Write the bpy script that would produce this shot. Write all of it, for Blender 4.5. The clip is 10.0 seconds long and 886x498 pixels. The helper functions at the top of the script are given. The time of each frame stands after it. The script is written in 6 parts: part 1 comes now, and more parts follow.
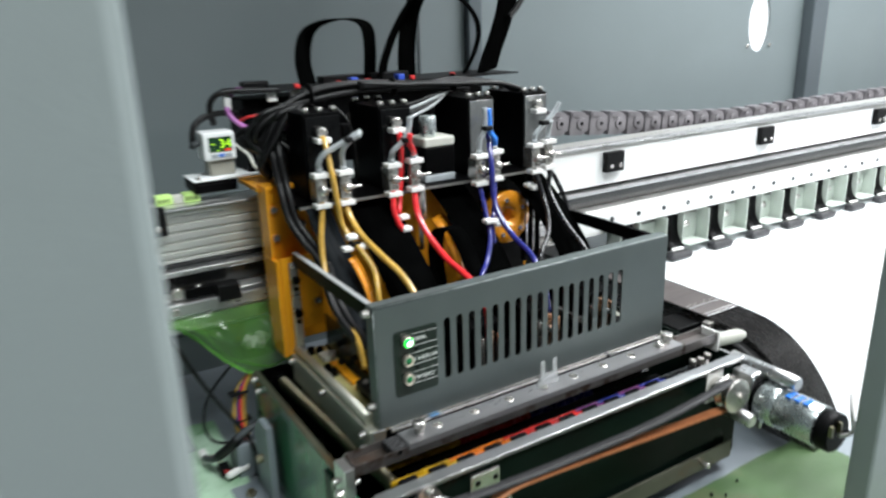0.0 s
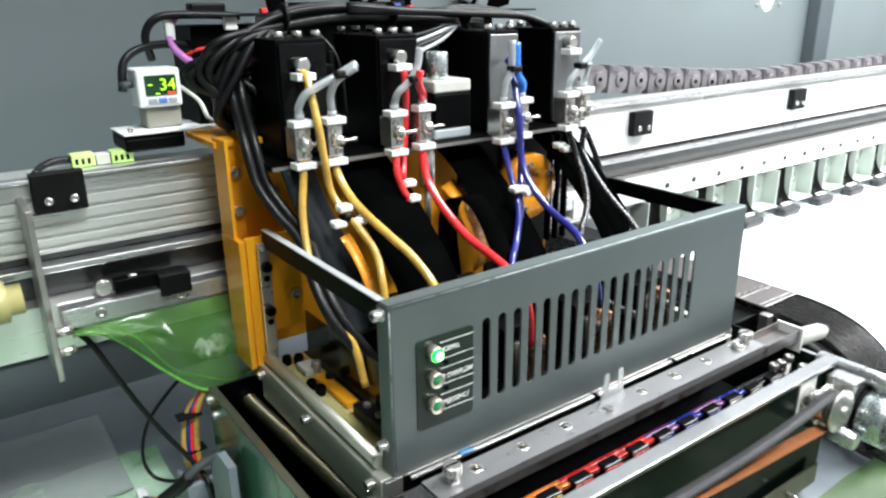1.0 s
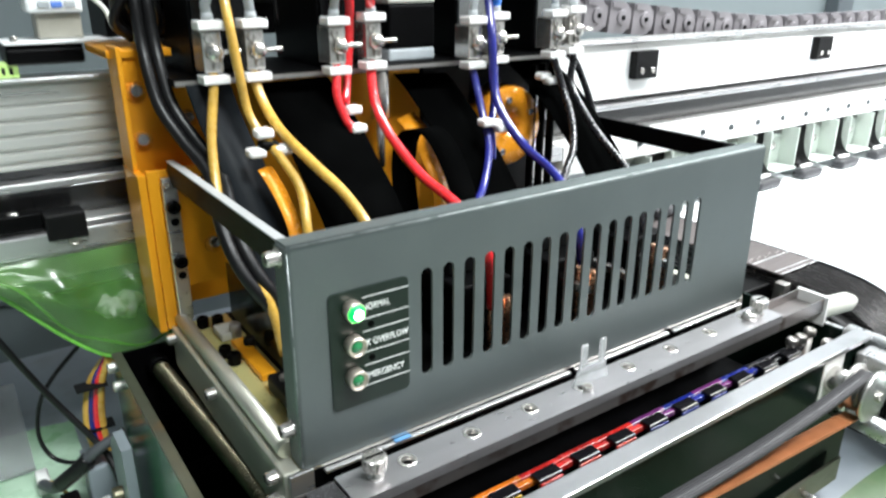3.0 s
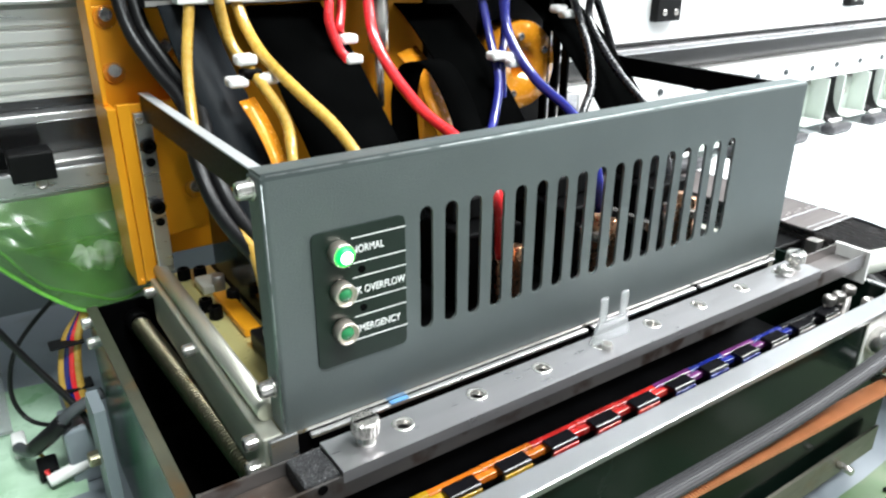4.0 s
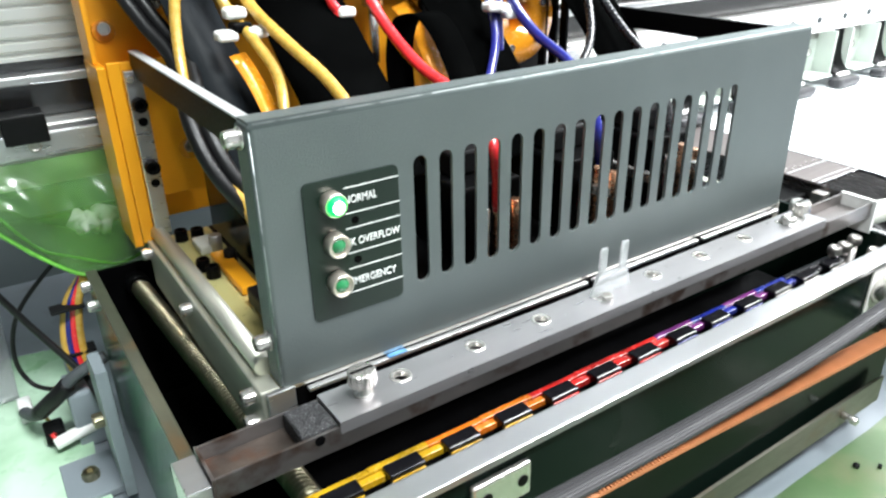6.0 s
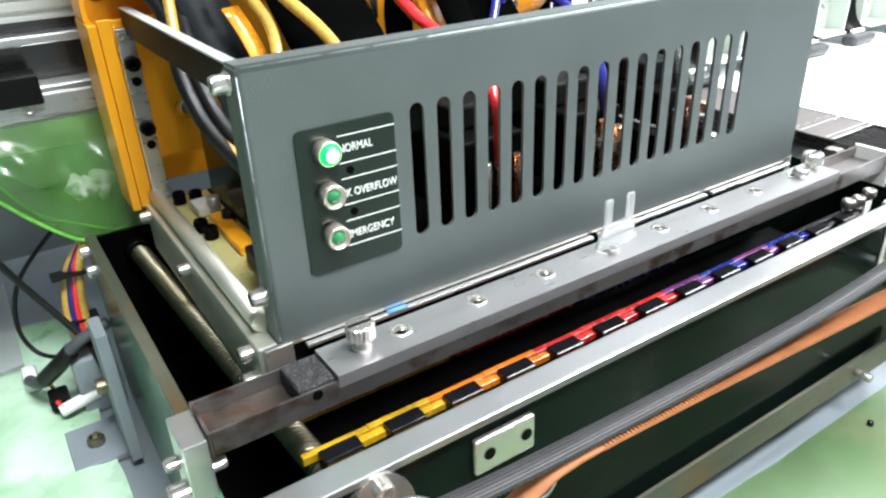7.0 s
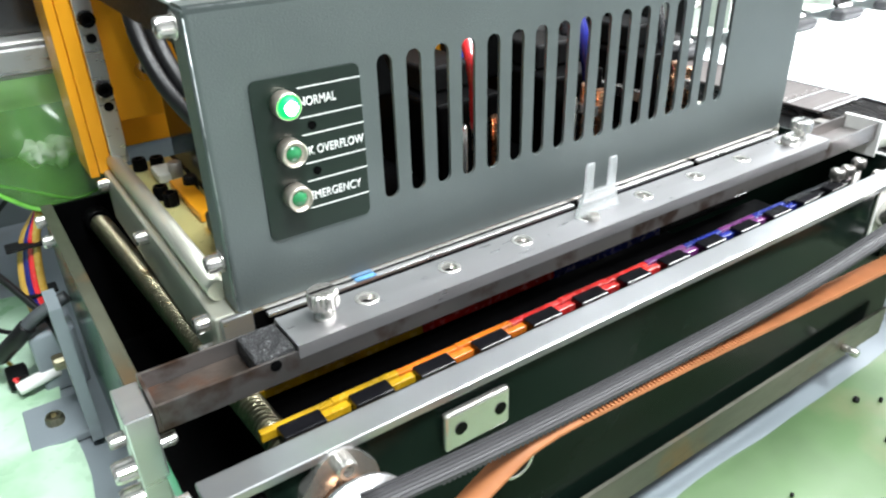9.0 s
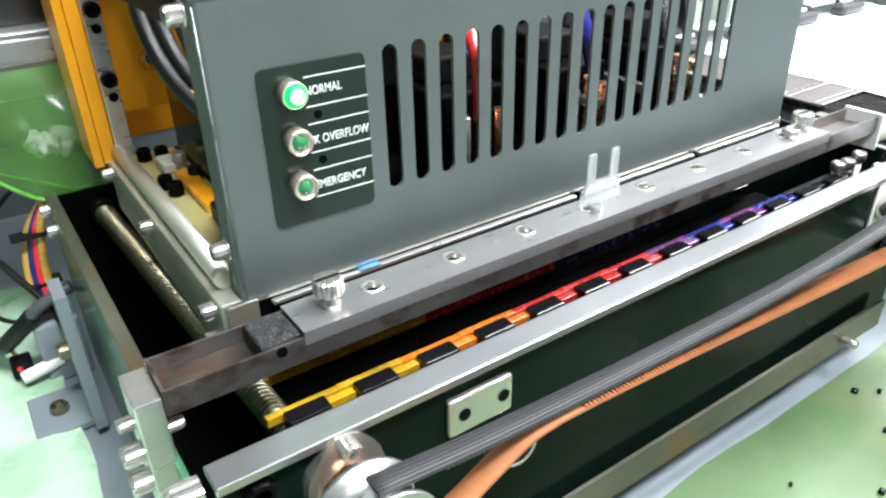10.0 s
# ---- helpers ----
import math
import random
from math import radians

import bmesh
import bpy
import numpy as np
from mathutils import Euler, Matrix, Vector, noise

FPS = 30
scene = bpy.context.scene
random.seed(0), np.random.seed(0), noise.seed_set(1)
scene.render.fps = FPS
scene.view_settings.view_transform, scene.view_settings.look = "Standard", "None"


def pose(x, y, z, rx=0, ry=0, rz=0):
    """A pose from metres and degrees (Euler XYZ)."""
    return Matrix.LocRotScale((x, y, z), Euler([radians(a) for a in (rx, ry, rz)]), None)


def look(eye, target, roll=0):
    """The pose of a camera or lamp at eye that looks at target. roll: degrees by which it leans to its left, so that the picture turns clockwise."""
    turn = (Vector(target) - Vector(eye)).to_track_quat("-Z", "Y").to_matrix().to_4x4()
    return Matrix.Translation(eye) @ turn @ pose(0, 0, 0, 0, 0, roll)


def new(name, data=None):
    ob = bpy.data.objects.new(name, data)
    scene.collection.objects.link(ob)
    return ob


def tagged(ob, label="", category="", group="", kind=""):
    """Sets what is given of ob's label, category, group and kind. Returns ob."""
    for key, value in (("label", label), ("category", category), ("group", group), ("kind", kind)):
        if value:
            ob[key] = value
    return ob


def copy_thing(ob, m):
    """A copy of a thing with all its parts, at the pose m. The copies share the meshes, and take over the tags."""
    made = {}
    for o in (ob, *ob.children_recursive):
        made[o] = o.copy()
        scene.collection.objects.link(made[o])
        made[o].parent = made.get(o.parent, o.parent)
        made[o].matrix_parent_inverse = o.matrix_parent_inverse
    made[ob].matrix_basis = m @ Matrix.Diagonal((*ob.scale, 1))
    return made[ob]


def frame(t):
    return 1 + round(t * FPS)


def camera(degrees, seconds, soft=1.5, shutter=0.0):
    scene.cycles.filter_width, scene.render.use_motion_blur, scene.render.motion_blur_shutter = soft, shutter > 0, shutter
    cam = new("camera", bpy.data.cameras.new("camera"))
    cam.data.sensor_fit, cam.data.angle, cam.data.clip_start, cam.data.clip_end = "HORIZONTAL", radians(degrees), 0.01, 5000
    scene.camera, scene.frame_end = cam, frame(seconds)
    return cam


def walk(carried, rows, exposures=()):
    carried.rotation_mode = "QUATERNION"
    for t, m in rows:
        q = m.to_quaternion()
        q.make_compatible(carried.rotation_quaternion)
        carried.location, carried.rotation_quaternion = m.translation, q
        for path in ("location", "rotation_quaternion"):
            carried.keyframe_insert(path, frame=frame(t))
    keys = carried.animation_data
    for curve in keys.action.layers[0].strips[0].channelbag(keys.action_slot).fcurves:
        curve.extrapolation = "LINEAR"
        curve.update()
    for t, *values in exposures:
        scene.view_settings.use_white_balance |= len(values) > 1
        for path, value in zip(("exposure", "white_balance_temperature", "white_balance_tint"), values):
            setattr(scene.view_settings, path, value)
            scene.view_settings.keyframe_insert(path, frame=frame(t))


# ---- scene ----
cam = camera(63.3, 10.0, soft=2.3, shutter=0.5)

PATH = [
    (0, (-0.263, -0.559, 0.381), (0.73, 1.066, -0.23), -1.7),
    (0.2, (-0.237, -0.484, 0.358), (0.835, 1.091, -0.249), -0.3),
    (0.5, (-0.226, -0.413, 0.33), (0.903, 1.104, -0.319), 0.0),
    (1, (-0.215, -0.361, 0.312), (0.885, 1.176, -0.341), -0.6),
    (1.5, (-0.181, -0.355, 0.324), (0.871, 1.237, -0.277), -1.1),
    (2, (-0.172, -0.355, 0.322), (0.876, 1.225, -0.314), -0.6),
    (2.5, (-0.164, -0.35, 0.303), (0.885, 1.237, -0.314), 0.1),
    (3, (-0.121, -0.304, 0.249), (0.95, 1.228, -0.462), 0.2),
    (4.5, (-0.094, -0.271, 0.215), (0.925, 1.254, -0.582), -0.2),
    (5, (-0.094, -0.271, 0.216), (0.922, 1.253, -0.587), -0.4),
    (5.5, (-0.092, -0.275, 0.212), (0.924, 1.236, -0.615), -0.5),
    (7, (-0.084, -0.275, 0.19), (0.873, 1.221, -0.731), -2.4),
    (7.5, (-0.08, -0.272, 0.184), (0.879, 1.221, -0.74), -2.3),
    (8, (-0.081, -0.272, 0.183), (0.882, 1.211, -0.752), -2.1),
    (8.5, (-0.076, -0.269, 0.174), (0.886, 1.201, -0.781), -1.8),
    (9, (-0.071, -0.267, 0.172), (0.906, 1.19, -0.788), -1.7),
    (9.5, (-0.07, -0.267, 0.169), (0.914, 1.181, -0.799), -1.4),
    (10, (-0.075, -0.269, 0.171), (0.9, 1.182, -0.801), -1.5),
]
walk(cam, [(t, look(eye, target, roll)) for t, eye, target, roll in PATH],
     [(0, -0.88), (0.5, -0.53), (1.5, -0.3), (3, -0.28), (4.5, -0.04), (7, 0.18), (10, 0.2)])

# ---------------------------------------------------------------- light
world = bpy.data.worlds.new("world")
scene.world = world
world.use_nodes = True
world.node_tree.nodes["Background"].inputs[0].default_value = (0.75, 0.82, 0.86, 1)
world.node_tree.nodes["Background"].inputs[1].default_value = 0.30


def area(name, eye, target, sx, sy, watts, colour, spread=180):
    lamp = bpy.data.lights.new(name, "AREA")
    lamp.shape, lamp.size, lamp.size_y, lamp.energy, lamp.color = "RECTANGLE", sx, sy, watts, colour
    lamp.spread = radians(spread)
    ob = new(name, lamp)
    ob.matrix_world = look(eye, target)
    return ob


# Unseen area lamps: above the bed here, and in front of the machine below.
area("unseen_lamp", (1.70, -0.05, 1.5), (1.6, 0.35, 0), 1.9, 0.45, 105, (0.95, 0.98, 1.0), 150)
# Added to light the floor that the cover's right end reflects.
area("unseen_lamp", (2.9, -1.9, 2.12), (2.9, -1.7, -1.0), 1.2, 0.3, 100, (1.0, 0.97, 0.98))
area("unseen_lamp", (0.12, -0.95, 1.95), (-0.12, 0.15, -0.1), 0.8, 0.35, 96, (0.93, 0.99, 1.0))

# ---------------------------------------------------------------- materials
def mat(name, colour, rough=0.5, metal=0.0, vary=0.15, scale=40, bump=0.1, fine=400, stretch=(1, 1, 1), coat=0.0,
        transmission=0.0, alpha=1.0, rvary=0.12, stain=None, each=0.0, spec=0.5):
    m = bpy.data.materials.new(name)
    m.use_nodes = True
    nt = m.node_tree
    b = nt.nodes["Principled BSDF"]
    co = nt.nodes.new("ShaderNodeTexCoord")
    mp = nt.nodes.new("ShaderNodeMapping")
    mp.inputs["Scale"].default_value = stretch
    nt.links.new(co.outputs["Object"], mp.inputs[0])
    big, small = nt.nodes.new("ShaderNodeTexNoise"), nt.nodes.new("ShaderNodeTexNoise")
    big.inputs["Scale"].default_value, big.inputs["Detail"].default_value = scale, 4
    small.inputs["Scale"].default_value, small.inputs["Detail"].default_value = fine, 3
    for n in (big, small):
        nt.links.new(mp.outputs[0], n.inputs["Vector"])
    ramp = nt.nodes.new("ShaderNodeMapRange")
    ramp.inputs[1].default_value, ramp.inputs[2].default_value = 0.3, 0.7
    ramp.inputs[3].default_value, ramp.inputs[4].default_value = 1 - vary, 1 + vary
    nt.links.new(big.outputs["Fac"], ramp.inputs[0])
    mul = nt.nodes.new("ShaderNodeMix")
    mul.data_type, mul.blend_type = "RGBA", "MULTIPLY"
    mul.inputs[0].default_value = 1
    mul.inputs[6].default_value = (*colour, 1)
    nt.links.new(ramp.outputs[0], mul.inputs[7])
    out = mul.outputs[2]
    if stain:
        edge = nt.nodes.new("ShaderNodeMapRange")
        edge.inputs[1].default_value, edge.inputs[2].default_value = stain[1], stain[1] + 0.12
        blot = nt.nodes.new("ShaderNodeTexNoise")
        blot.inputs["Scale"].default_value, blot.inputs["Detail"].default_value = stain[2], 6
        nt.links.new(co.outputs["Object"], blot.inputs["Vector"])
        nt.links.new(blot.outputs["Fac"], edge.inputs[0])
        mx = nt.nodes.new("ShaderNodeMix")
        mx.data_type = "RGBA"
        nt.links.new(edge.outputs[0], mx.inputs[0])
        nt.links.new(out, mx.inputs[6])
        mx.inputs[7].default_value = (*stain[0], 1)
        out = mx.outputs[2]
    if each:
        info = nt.nodes.new("ShaderNodeObjectInfo")
        er = nt.nodes.new("ShaderNodeMapRange")
        er.inputs[3].default_value, er.inputs[4].default_value = 1 - each, 1 + each
        nt.links.new(info.outputs["Random"], er.inputs[0])
        em = nt.nodes.new("ShaderNodeMix")
        em.data_type, em.blend_type = "RGBA", "MULTIPLY"
        em.inputs[0].default_value = 1
        nt.links.new(out, em.inputs[6])
        nt.links.new(er.outputs[0], em.inputs[7])
        out = em.outputs[2]
    nt.links.new(out, b.inputs["Base Color"])
    rr = nt.nodes.new("ShaderNodeMapRange")
    rr.inputs[3].default_value, rr.inputs[4].default_value = max(0.02, rough - rvary), min(1, rough + rvary)
    nt.links.new(small.outputs["Fac"], rr.inputs[0])
    nt.links.new(rr.outputs[0], b.inputs["Roughness"])
    b.inputs["Metallic"].default_value = metal
    b.inputs["Specular IOR Level"].default_value = spec
    b.inputs["Coat Weight"].default_value = coat
    b.inputs["Transmission Weight"].default_value = transmission
    b.inputs["Alpha"].default_value = alpha
    if bump:
        bp = nt.nodes.new("ShaderNodeBump")
        bp.inputs["Strength"].default_value, bp.inputs["Distance"].default_value = bump, 0.001
        nt.links.new(small.outputs["Fac"], bp.inputs["Height"])
        nt.links.new(bp.outputs[0], b.inputs["Normal"])
    return m


def glow(name, colour, strength):
    m = bpy.data.materials.new(name)
    m.use_nodes = True
    b = m.node_tree.nodes["Principled BSDF"]
    b.inputs["Base Color"].default_value = (*colour, 1)
    b.inputs["Emission Color"].default_value = (*colour, 1)
    b.inputs["Emission Strength"].default_value = strength
    return m


M_PANEL = mat("grey_metallic_coat", (0.145, 0.170, 0.167), 0.46, 0.62, 0.08, 14, 0.22, 1100, rvary=0.08)
# Wear on the cover's bends, plus the light they catch as pale colour.
M_BEND = mat("worn_bend_highlight", (0.34, 0.36, 0.36), 0.42, 0.7, 0.2, 60, 0.1, 600, stain=((0.15, 0.17, 0.17), 0.50, 110))
M_ALU = mat("aluminium", (0.58, 0.58, 0.585), 0.30, 0.9, 0.14, 30, 0.06, 300, (0.15, 1, 1))
M_RIM = mat("bare_rim_metal", (0.46, 0.46, 0.47), 0.30, 0.9, 0.10, 16, 0.0, 120, (0.1, 1, 1), rvary=0.05, stain=((0.34, 0.34, 0.345), 0.62, 14))
M_COVERP = mat("scuffed_cover_plate", (0.45, 0.44, 0.45), 0.32, 0.85, 0.16, 30, 0.06, 300, (0.15, 1, 1))
M_CHAN = mat("dark_channel", (0.022, 0.022, 0.024), 0.2, 0.0, 0.2, 10, 0.03, 200, spec=0.9, coat=0.3)
M_ALU_Y = mat("aluminium_drawn", (0.50, 0.50, 0.43), 0.46, 0.7, 0.12, 30, 0.05, 300, (1, 0.15, 1))
M_STEEL = mat("nickel_steel", (0.62, 0.60, 0.57), 0.25, 0.88, 0.05, 120, 0.015, 700, rvary=0.05)
M_DULL = mat("dull_steel", (0.42, 0.40, 0.38), 0.38, 0.85, 0.2, 45, 0.1, 350, (0.25, 1, 1), stain=((0.16, 0.09, 0.06), 0.58, 26))
M_TROUGH = mat("ink_browned_steel", (0.20, 0.185, 0.18), 0.34, 0.8, 0.35, 30, 0.1, 350, (0.25, 1, 1), stain=((0.085, 0.055, 0.042), 0.54, 46))
M_BEAM = mat("beam_aluminium", (0.78, 0.78, 0.75), 0.31, 0.72, 0.08, 8, 0.03, 200, (0.05, 1, 1))
M_BEAMW = mat("white_beam_cover", (0.82, 0.83, 0.82), 0.45, 0.0, 0.04, 8, 0.03, 200)
M_BARE = mat("brushed_bare_face", (0.46, 0.47, 0.47), 0.48, 0.35, 0.10, 30, 0.04, 300, (1, 0.2, 1))
M_BRACKET = mat("pale_bracket_paint", (0.48, 0.53, 0.48), 0.42, 0.1, 0.10, 20, 0.05, 300)
M_BLACK = mat("black_anodised", (0.0016, 0.0016, 0.0018), 0.42, 0.0, 0.3, 30, 0.05, 500, spec=0.06)
M_MATT = mat("black_matt_plastic", (0.004, 0.004, 0.0043), 0.5, 0.0, 0.3, 60, 0.08, 600, spec=0.15)
M_RIBBON = mat("black_flat_cable", (0.0014, 0.0015, 0.0015), 0.75, 0.0, 0.3, 25, 0.05, 300, spec=0.0)
M_CABLE = mat("black_cable_sheath", (0.005, 0.005, 0.0054), 0.42, 0.0, 0.25, 60, 0.06, 500, spec=0.3)
M_GOLD = mat("orange_anodised", (0.86, 0.36, 0.016), 0.32, 0.35, 0.07, 12, 0.015, 400, rvary=0.04)
M_ORFILM = mat("amber_film", (0.72, 0.27, 0.015), 0.25, 0.1, 0.12, 30, 0.05, 300, coat=0.4)
M_TANK = mat("subtank_face", (0.0025, 0.0027, 0.003), 0.2, 0.0, 0.3, 22, 0.03, 300, spec=0.18)
M_TANKG = mat("subtank_metal_face", (0.24, 0.25, 0.25), 0.22, 0.7, 0.2, 22, 0.03, 300)
M_WHITE = mat("white_nylon", (0.82, 0.81, 0.79), 0.45, 0.0, 0.05, 120, 0.05, 500)
M_GAUGE = mat("gauge_white_plastic", (0.80, 0.82, 0.82), 0.4, 0.0, 0.03, 60, 0.03, 500)
M_BEIGE = mat("beige_block", (0.52, 0.52, 0.47), 0.5, 0.0, 0.06, 60, 0.05, 400)
# Beige darkened for the shadow that the gauge foot stands in.
M_FOOT = mat("shaded_gauge_foot", (0.27, 0.26, 0.22), 0.4, 0.0, 0.1, 60, 0.05, 400)
M_SCREEN = mat("display_glass", (0.012, 0.05, 0.018), 0.12, 0.0, 0.1, 60, 0)
M_BLUEB = mat("blue_button", (0.10, 0.22, 0.62), 0.4)
M_GREYB = mat("grey_button", (0.35, 0.38, 0.40), 0.4)
M_LABEL = mat("black_label_foil", (0.008, 0.017, 0.012), 0.3, 0.0, 0.1, 20, 0.0, rvary=0.02)
M_PRINT = mat("white_print", (0.80, 0.82, 0.80), 0.5, 0.0, 0.05, 100, 0)
M_YEL = mat("yellow_ink_tube", (0.50, 0.30, 0.055), 0.28, 0.0, 0.25, 35, 0.02, 300, coat=0.4)
M_RED = mat("red_ink_tube", (0.74, 0.028, 0.034), 0.24, 0.0, 0.15, 40, 0.02, 300, coat=0.5)
M_BLU = mat("blue_ink_tube", (0.017, 0.020, 0.17), 0.22, 0.0, 0.2, 50, 0.02, 300, coat=0.5)
M_CYAN = mat("bright_blue_tube", (0.03, 0.20, 0.72), 0.24, 0.0, 0.15, 50, 0.02, 300, coat=0.5)
M_CYANP = mat("dried_pale_blue_ink", (0.07, 0.19, 0.36), 0.4, 0.0, 0.4, 150, 0.1, 300)
M_INKK = mat("black_ink_tube", (0.010, 0.010, 0.012), 0.28, 0.0, 0.15, 50, 0.02, 300, coat=0.12)
M_CLEAR = mat("clear_tube", (0.66, 0.70, 0.72), 0.18, 0.0, 0.08, 50, 0.02, 300, transmission=0.6, coat=0.4)
M_ACRYL = mat("clear_plastic", (0.85, 0.87, 0.88), 0.12, 0.0, 0.03, 50, 0.0, 300, transmission=0.75)
M_PURPLE = mat("purple_cable", (0.46, 0.16, 0.46), 0.4)
M_REDC = mat("red_wire", (0.6, 0.03, 0.03), 0.4)
M_BLUC = mat("blue_wire", (0.03, 0.08, 0.5), 0.4)
M_GRYC = mat("grey_cable", (0.06, 0.066, 0.072), 0.5)
M_WALL = mat("blue_grey_cabinet_paint", (0.150, 0.178, 0.185), 0.40, 0.0, 0.05, 4, 0.08, 500, rvary=0.05)
M_POST = mat("grey_cabinet_paint", (0.30, 0.345, 0.345), 0.4, 0.0, 0.04, 4, 0.08, 500, rvary=0.05)
M_SEAM = mat("dark_seam", (0.05, 0.06, 0.065), 0.6)
M_BASE = mat("grey_base_paint", (0.21, 0.24, 0.265), 0.4, 0.0, 0.1, 12, 0.06, 500, stain=((0.18, 0.20, 0.21), 0.6, 20))
# Dark enamel; its slight green stands for the film mirrored in it.
M_TRAY = mat("dark_tray_enamel", (0.0045, 0.010, 0.0075), 0.16, 0.0, 0.25, 14, 0.03, 300, spec=0.045)
# Tray side wall: the floor film's green reflection is put into the colour.
M_SIDE = mat("side_film_reflection", (0.040, 0.135, 0.075), 0.2, 0.0, 0.4, 14, 0.02, 300, (1, 1, 0.3), spec=0.4)
# Cabinet paint of the uprights, darkened for the shadow they stand in.
M_RIBPOST = mat("shaded_upright_paint", (0.075, 0.090, 0.100), 0.45, 0.0, 0.06, 6, 0.05, 400)
M_ANGLE = mat("ink_marked_angle", (0.11, 0.105, 0.085), 0.38, 0.4, 0.3, 30, 0.1, 300, (0.3, 1, 1), stain=((0.15, 0.085, 0.035), 0.60, 18))
M_SHEET = mat("dark_polished_guide", (0.16, 0.15, 0.15), 0.26, 0.8, 0.2, 12, 0.02, 300, (1, 0.2, 1))
# Nearly black: the shade inside the deep tray is put into this colour.
M_TRAYIN = mat("shaded_tray_interior", (0.0018, 0.0018, 0.002), 0.4, 0.0, 0.5, 30, 0.1, 300, spec=0.03)
M_LIP = mat("stained_lip", (0.070, 0.072, 0.052), 0.38, 0.4, 0.35, 30, 0.1, 300, (1, 0.3, 1), stain=((0.13, 0.075, 0.03), 0.60, 18))
M_BRASS = mat("bronze_thread", (0.30, 0.275, 0.19), 0.36, 1.0, 0.25, 40, 0.03, 300)
M_PALEY = mat("pale_yellow_plate", (0.54, 0.50, 0.22), 0.32, 0.4, 0.08, 12, 0.02, 300)
M_FOAM = mat("black_sponge", (0.006, 0.006, 0.007), 0.7, 0.0, 0.9, 500, 1.0, 900, rvary=0.3, stain=((0.26, 0.26, 0.27), 0.60, 1500))
M_BELT = mat("grey_belt", (0.046, 0.045, 0.048), 0.5, 0.0, 0.15, 40, 0.08, 500, (0.3, 1, 1), spec=0.3)
M_GROOVE = mat("belt_groove", (0.036, 0.035, 0.037), 0.6, spec=0.15)
M_SLATE = mat("slate_flat_cable", (0.009, 0.011, 0.013), 0.5, spec=0.08)
M_BELTO = mat("orange_belt_teeth", (0.40, 0.155, 0.065), 0.55, 0.0, 0.12, 60, 0.08, 500, spec=0.25)
M_RUBBER = mat("dark_rubber", (0.03, 0.03, 0.033), 0.42, 0.0, 0.2, 60, 0.1, 500)
M_CHAIN = mat("grey_black_nylon", (0.150, 0.140, 0.150), 0.5, 0.0, 0.15, 50, 0.1, 400, each=0.12)
M_PAPER = mat("white_media", (0.80, 0.82, 0.84), 0.6, 0.0, 0.03, 6, 0.03, 300)
M_PLATEN = mat("worn_platen_metal", (0.115, 0.10, 0.097), 0.46, 0.25, 0.3, 20, 0.1, 250, (0.1, 1, 1), spec=0.3)
M_MOTOR = mat("zinc_motor_can", (0.55, 0.60, 0.60), 0.28, 0.85, 0.08, 30, 0.03, 300)
M_GREENT = mat("lime_terminal", (0.52, 0.78, 0.24), 0.45, 0.0, 0.1, 60, 0.05)
M_INKY = mat("yellow_ink_pad", (0.36, 0.21, 0.008), 0.26, 0.0, 0.4, 60, 0.1, 200, coat=0.15)
M_INKO = mat("orange_ink_pad", (0.44, 0.11, 0.008), 0.26, 0.0, 0.4, 60, 0.1, 200, coat=0.15)
M_INKR = mat("red_ink_pad", (0.34, 0.014, 0.012), 0.26, 0.0, 0.4, 60, 0.1, 200, coat=0.15)
M_INKB = mat("blue_ink_pad", (0.006, 0.012, 0.13), 0.26, 0.0, 0.4, 60, 0.1, 200, coat=0.15)
M_INKP = mat("purple_ink_stain", (0.10, 0.02, 0.10), 0.18, 0.0, 0.3, 30, 0.1, 200, coat=0.5)
M_INKD = mat("black_ink_pad", (0.004, 0.004, 0.005), 0.2, 0.0, 0.3, 30, 0.1, 200, spec=0.4)
M_COPPER = mat("copper_fitting", (0.72, 0.40, 0.24), 0.28, 1.0, 0.1, 60, 0.03)
M_FILM = mat("green_film", (0.085, 0.225, 0.042), 0.26, 0.0, 0.35, 16, 0.2, 60, alpha=0.55, coat=0.3)
# Lighter copy of the bag's film: highlights on its folds put into the colour.
M_HEM = mat("fold_highlight_green", (0.16, 0.48, 0.07), 0.28, 0.0, 0.3, 40, 0.2, 90, alpha=0.7, coat=0.3)
# The same green film twice: pale where the left floor is brightly lit,
M_FILM2 = mat("green_film_lit", (0.56, 0.78, 0.58), 0.3, 0.0, 0.35, 9, 0.35, 60, alpha=0.8, coat=0.5,
              stain=((0.26, 0.48, 0.26), 0.50, 7))
# and darkened in front, where less light falls; beige blots are dirt.
M_FILM3 = mat("green_film_shaded", (0.085, 0.150, 0.062), 0.38, 0.0, 0.35, 6, 0.3, 60, alpha=0.9, coat=0.1,
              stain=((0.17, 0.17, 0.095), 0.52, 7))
M_BROWN = mat("dried_ink_residue", (0.045, 0.034, 0.028), 0.35, 0.2, 0.6, 50, 0.3, 300, stain=((0.05, 0.020, 0.010), 0.56, 60))
M_TRACE = mat("faint_ink_trace", (0.42, 0.38, 0.48), 0.6)
M_LED = glow("green_led_dome", (0.0, 1.0, 0.05), 4.0)
M_CORE = glow("led_core", (0.50, 1.0, 0.55), 14)
M_SMOKE = mat("smoked_plastic", (0.010, 0.014, 0.012), 0.12, 0.0, 0.1, 20, 0.0, alpha=0.75)
M_BEZEL = mat("warm_nickel_bezel", (0.80, 0.72, 0.62), 0.3, 0.85, 0.05, 100, 0.02, 500, rvary=0.04)
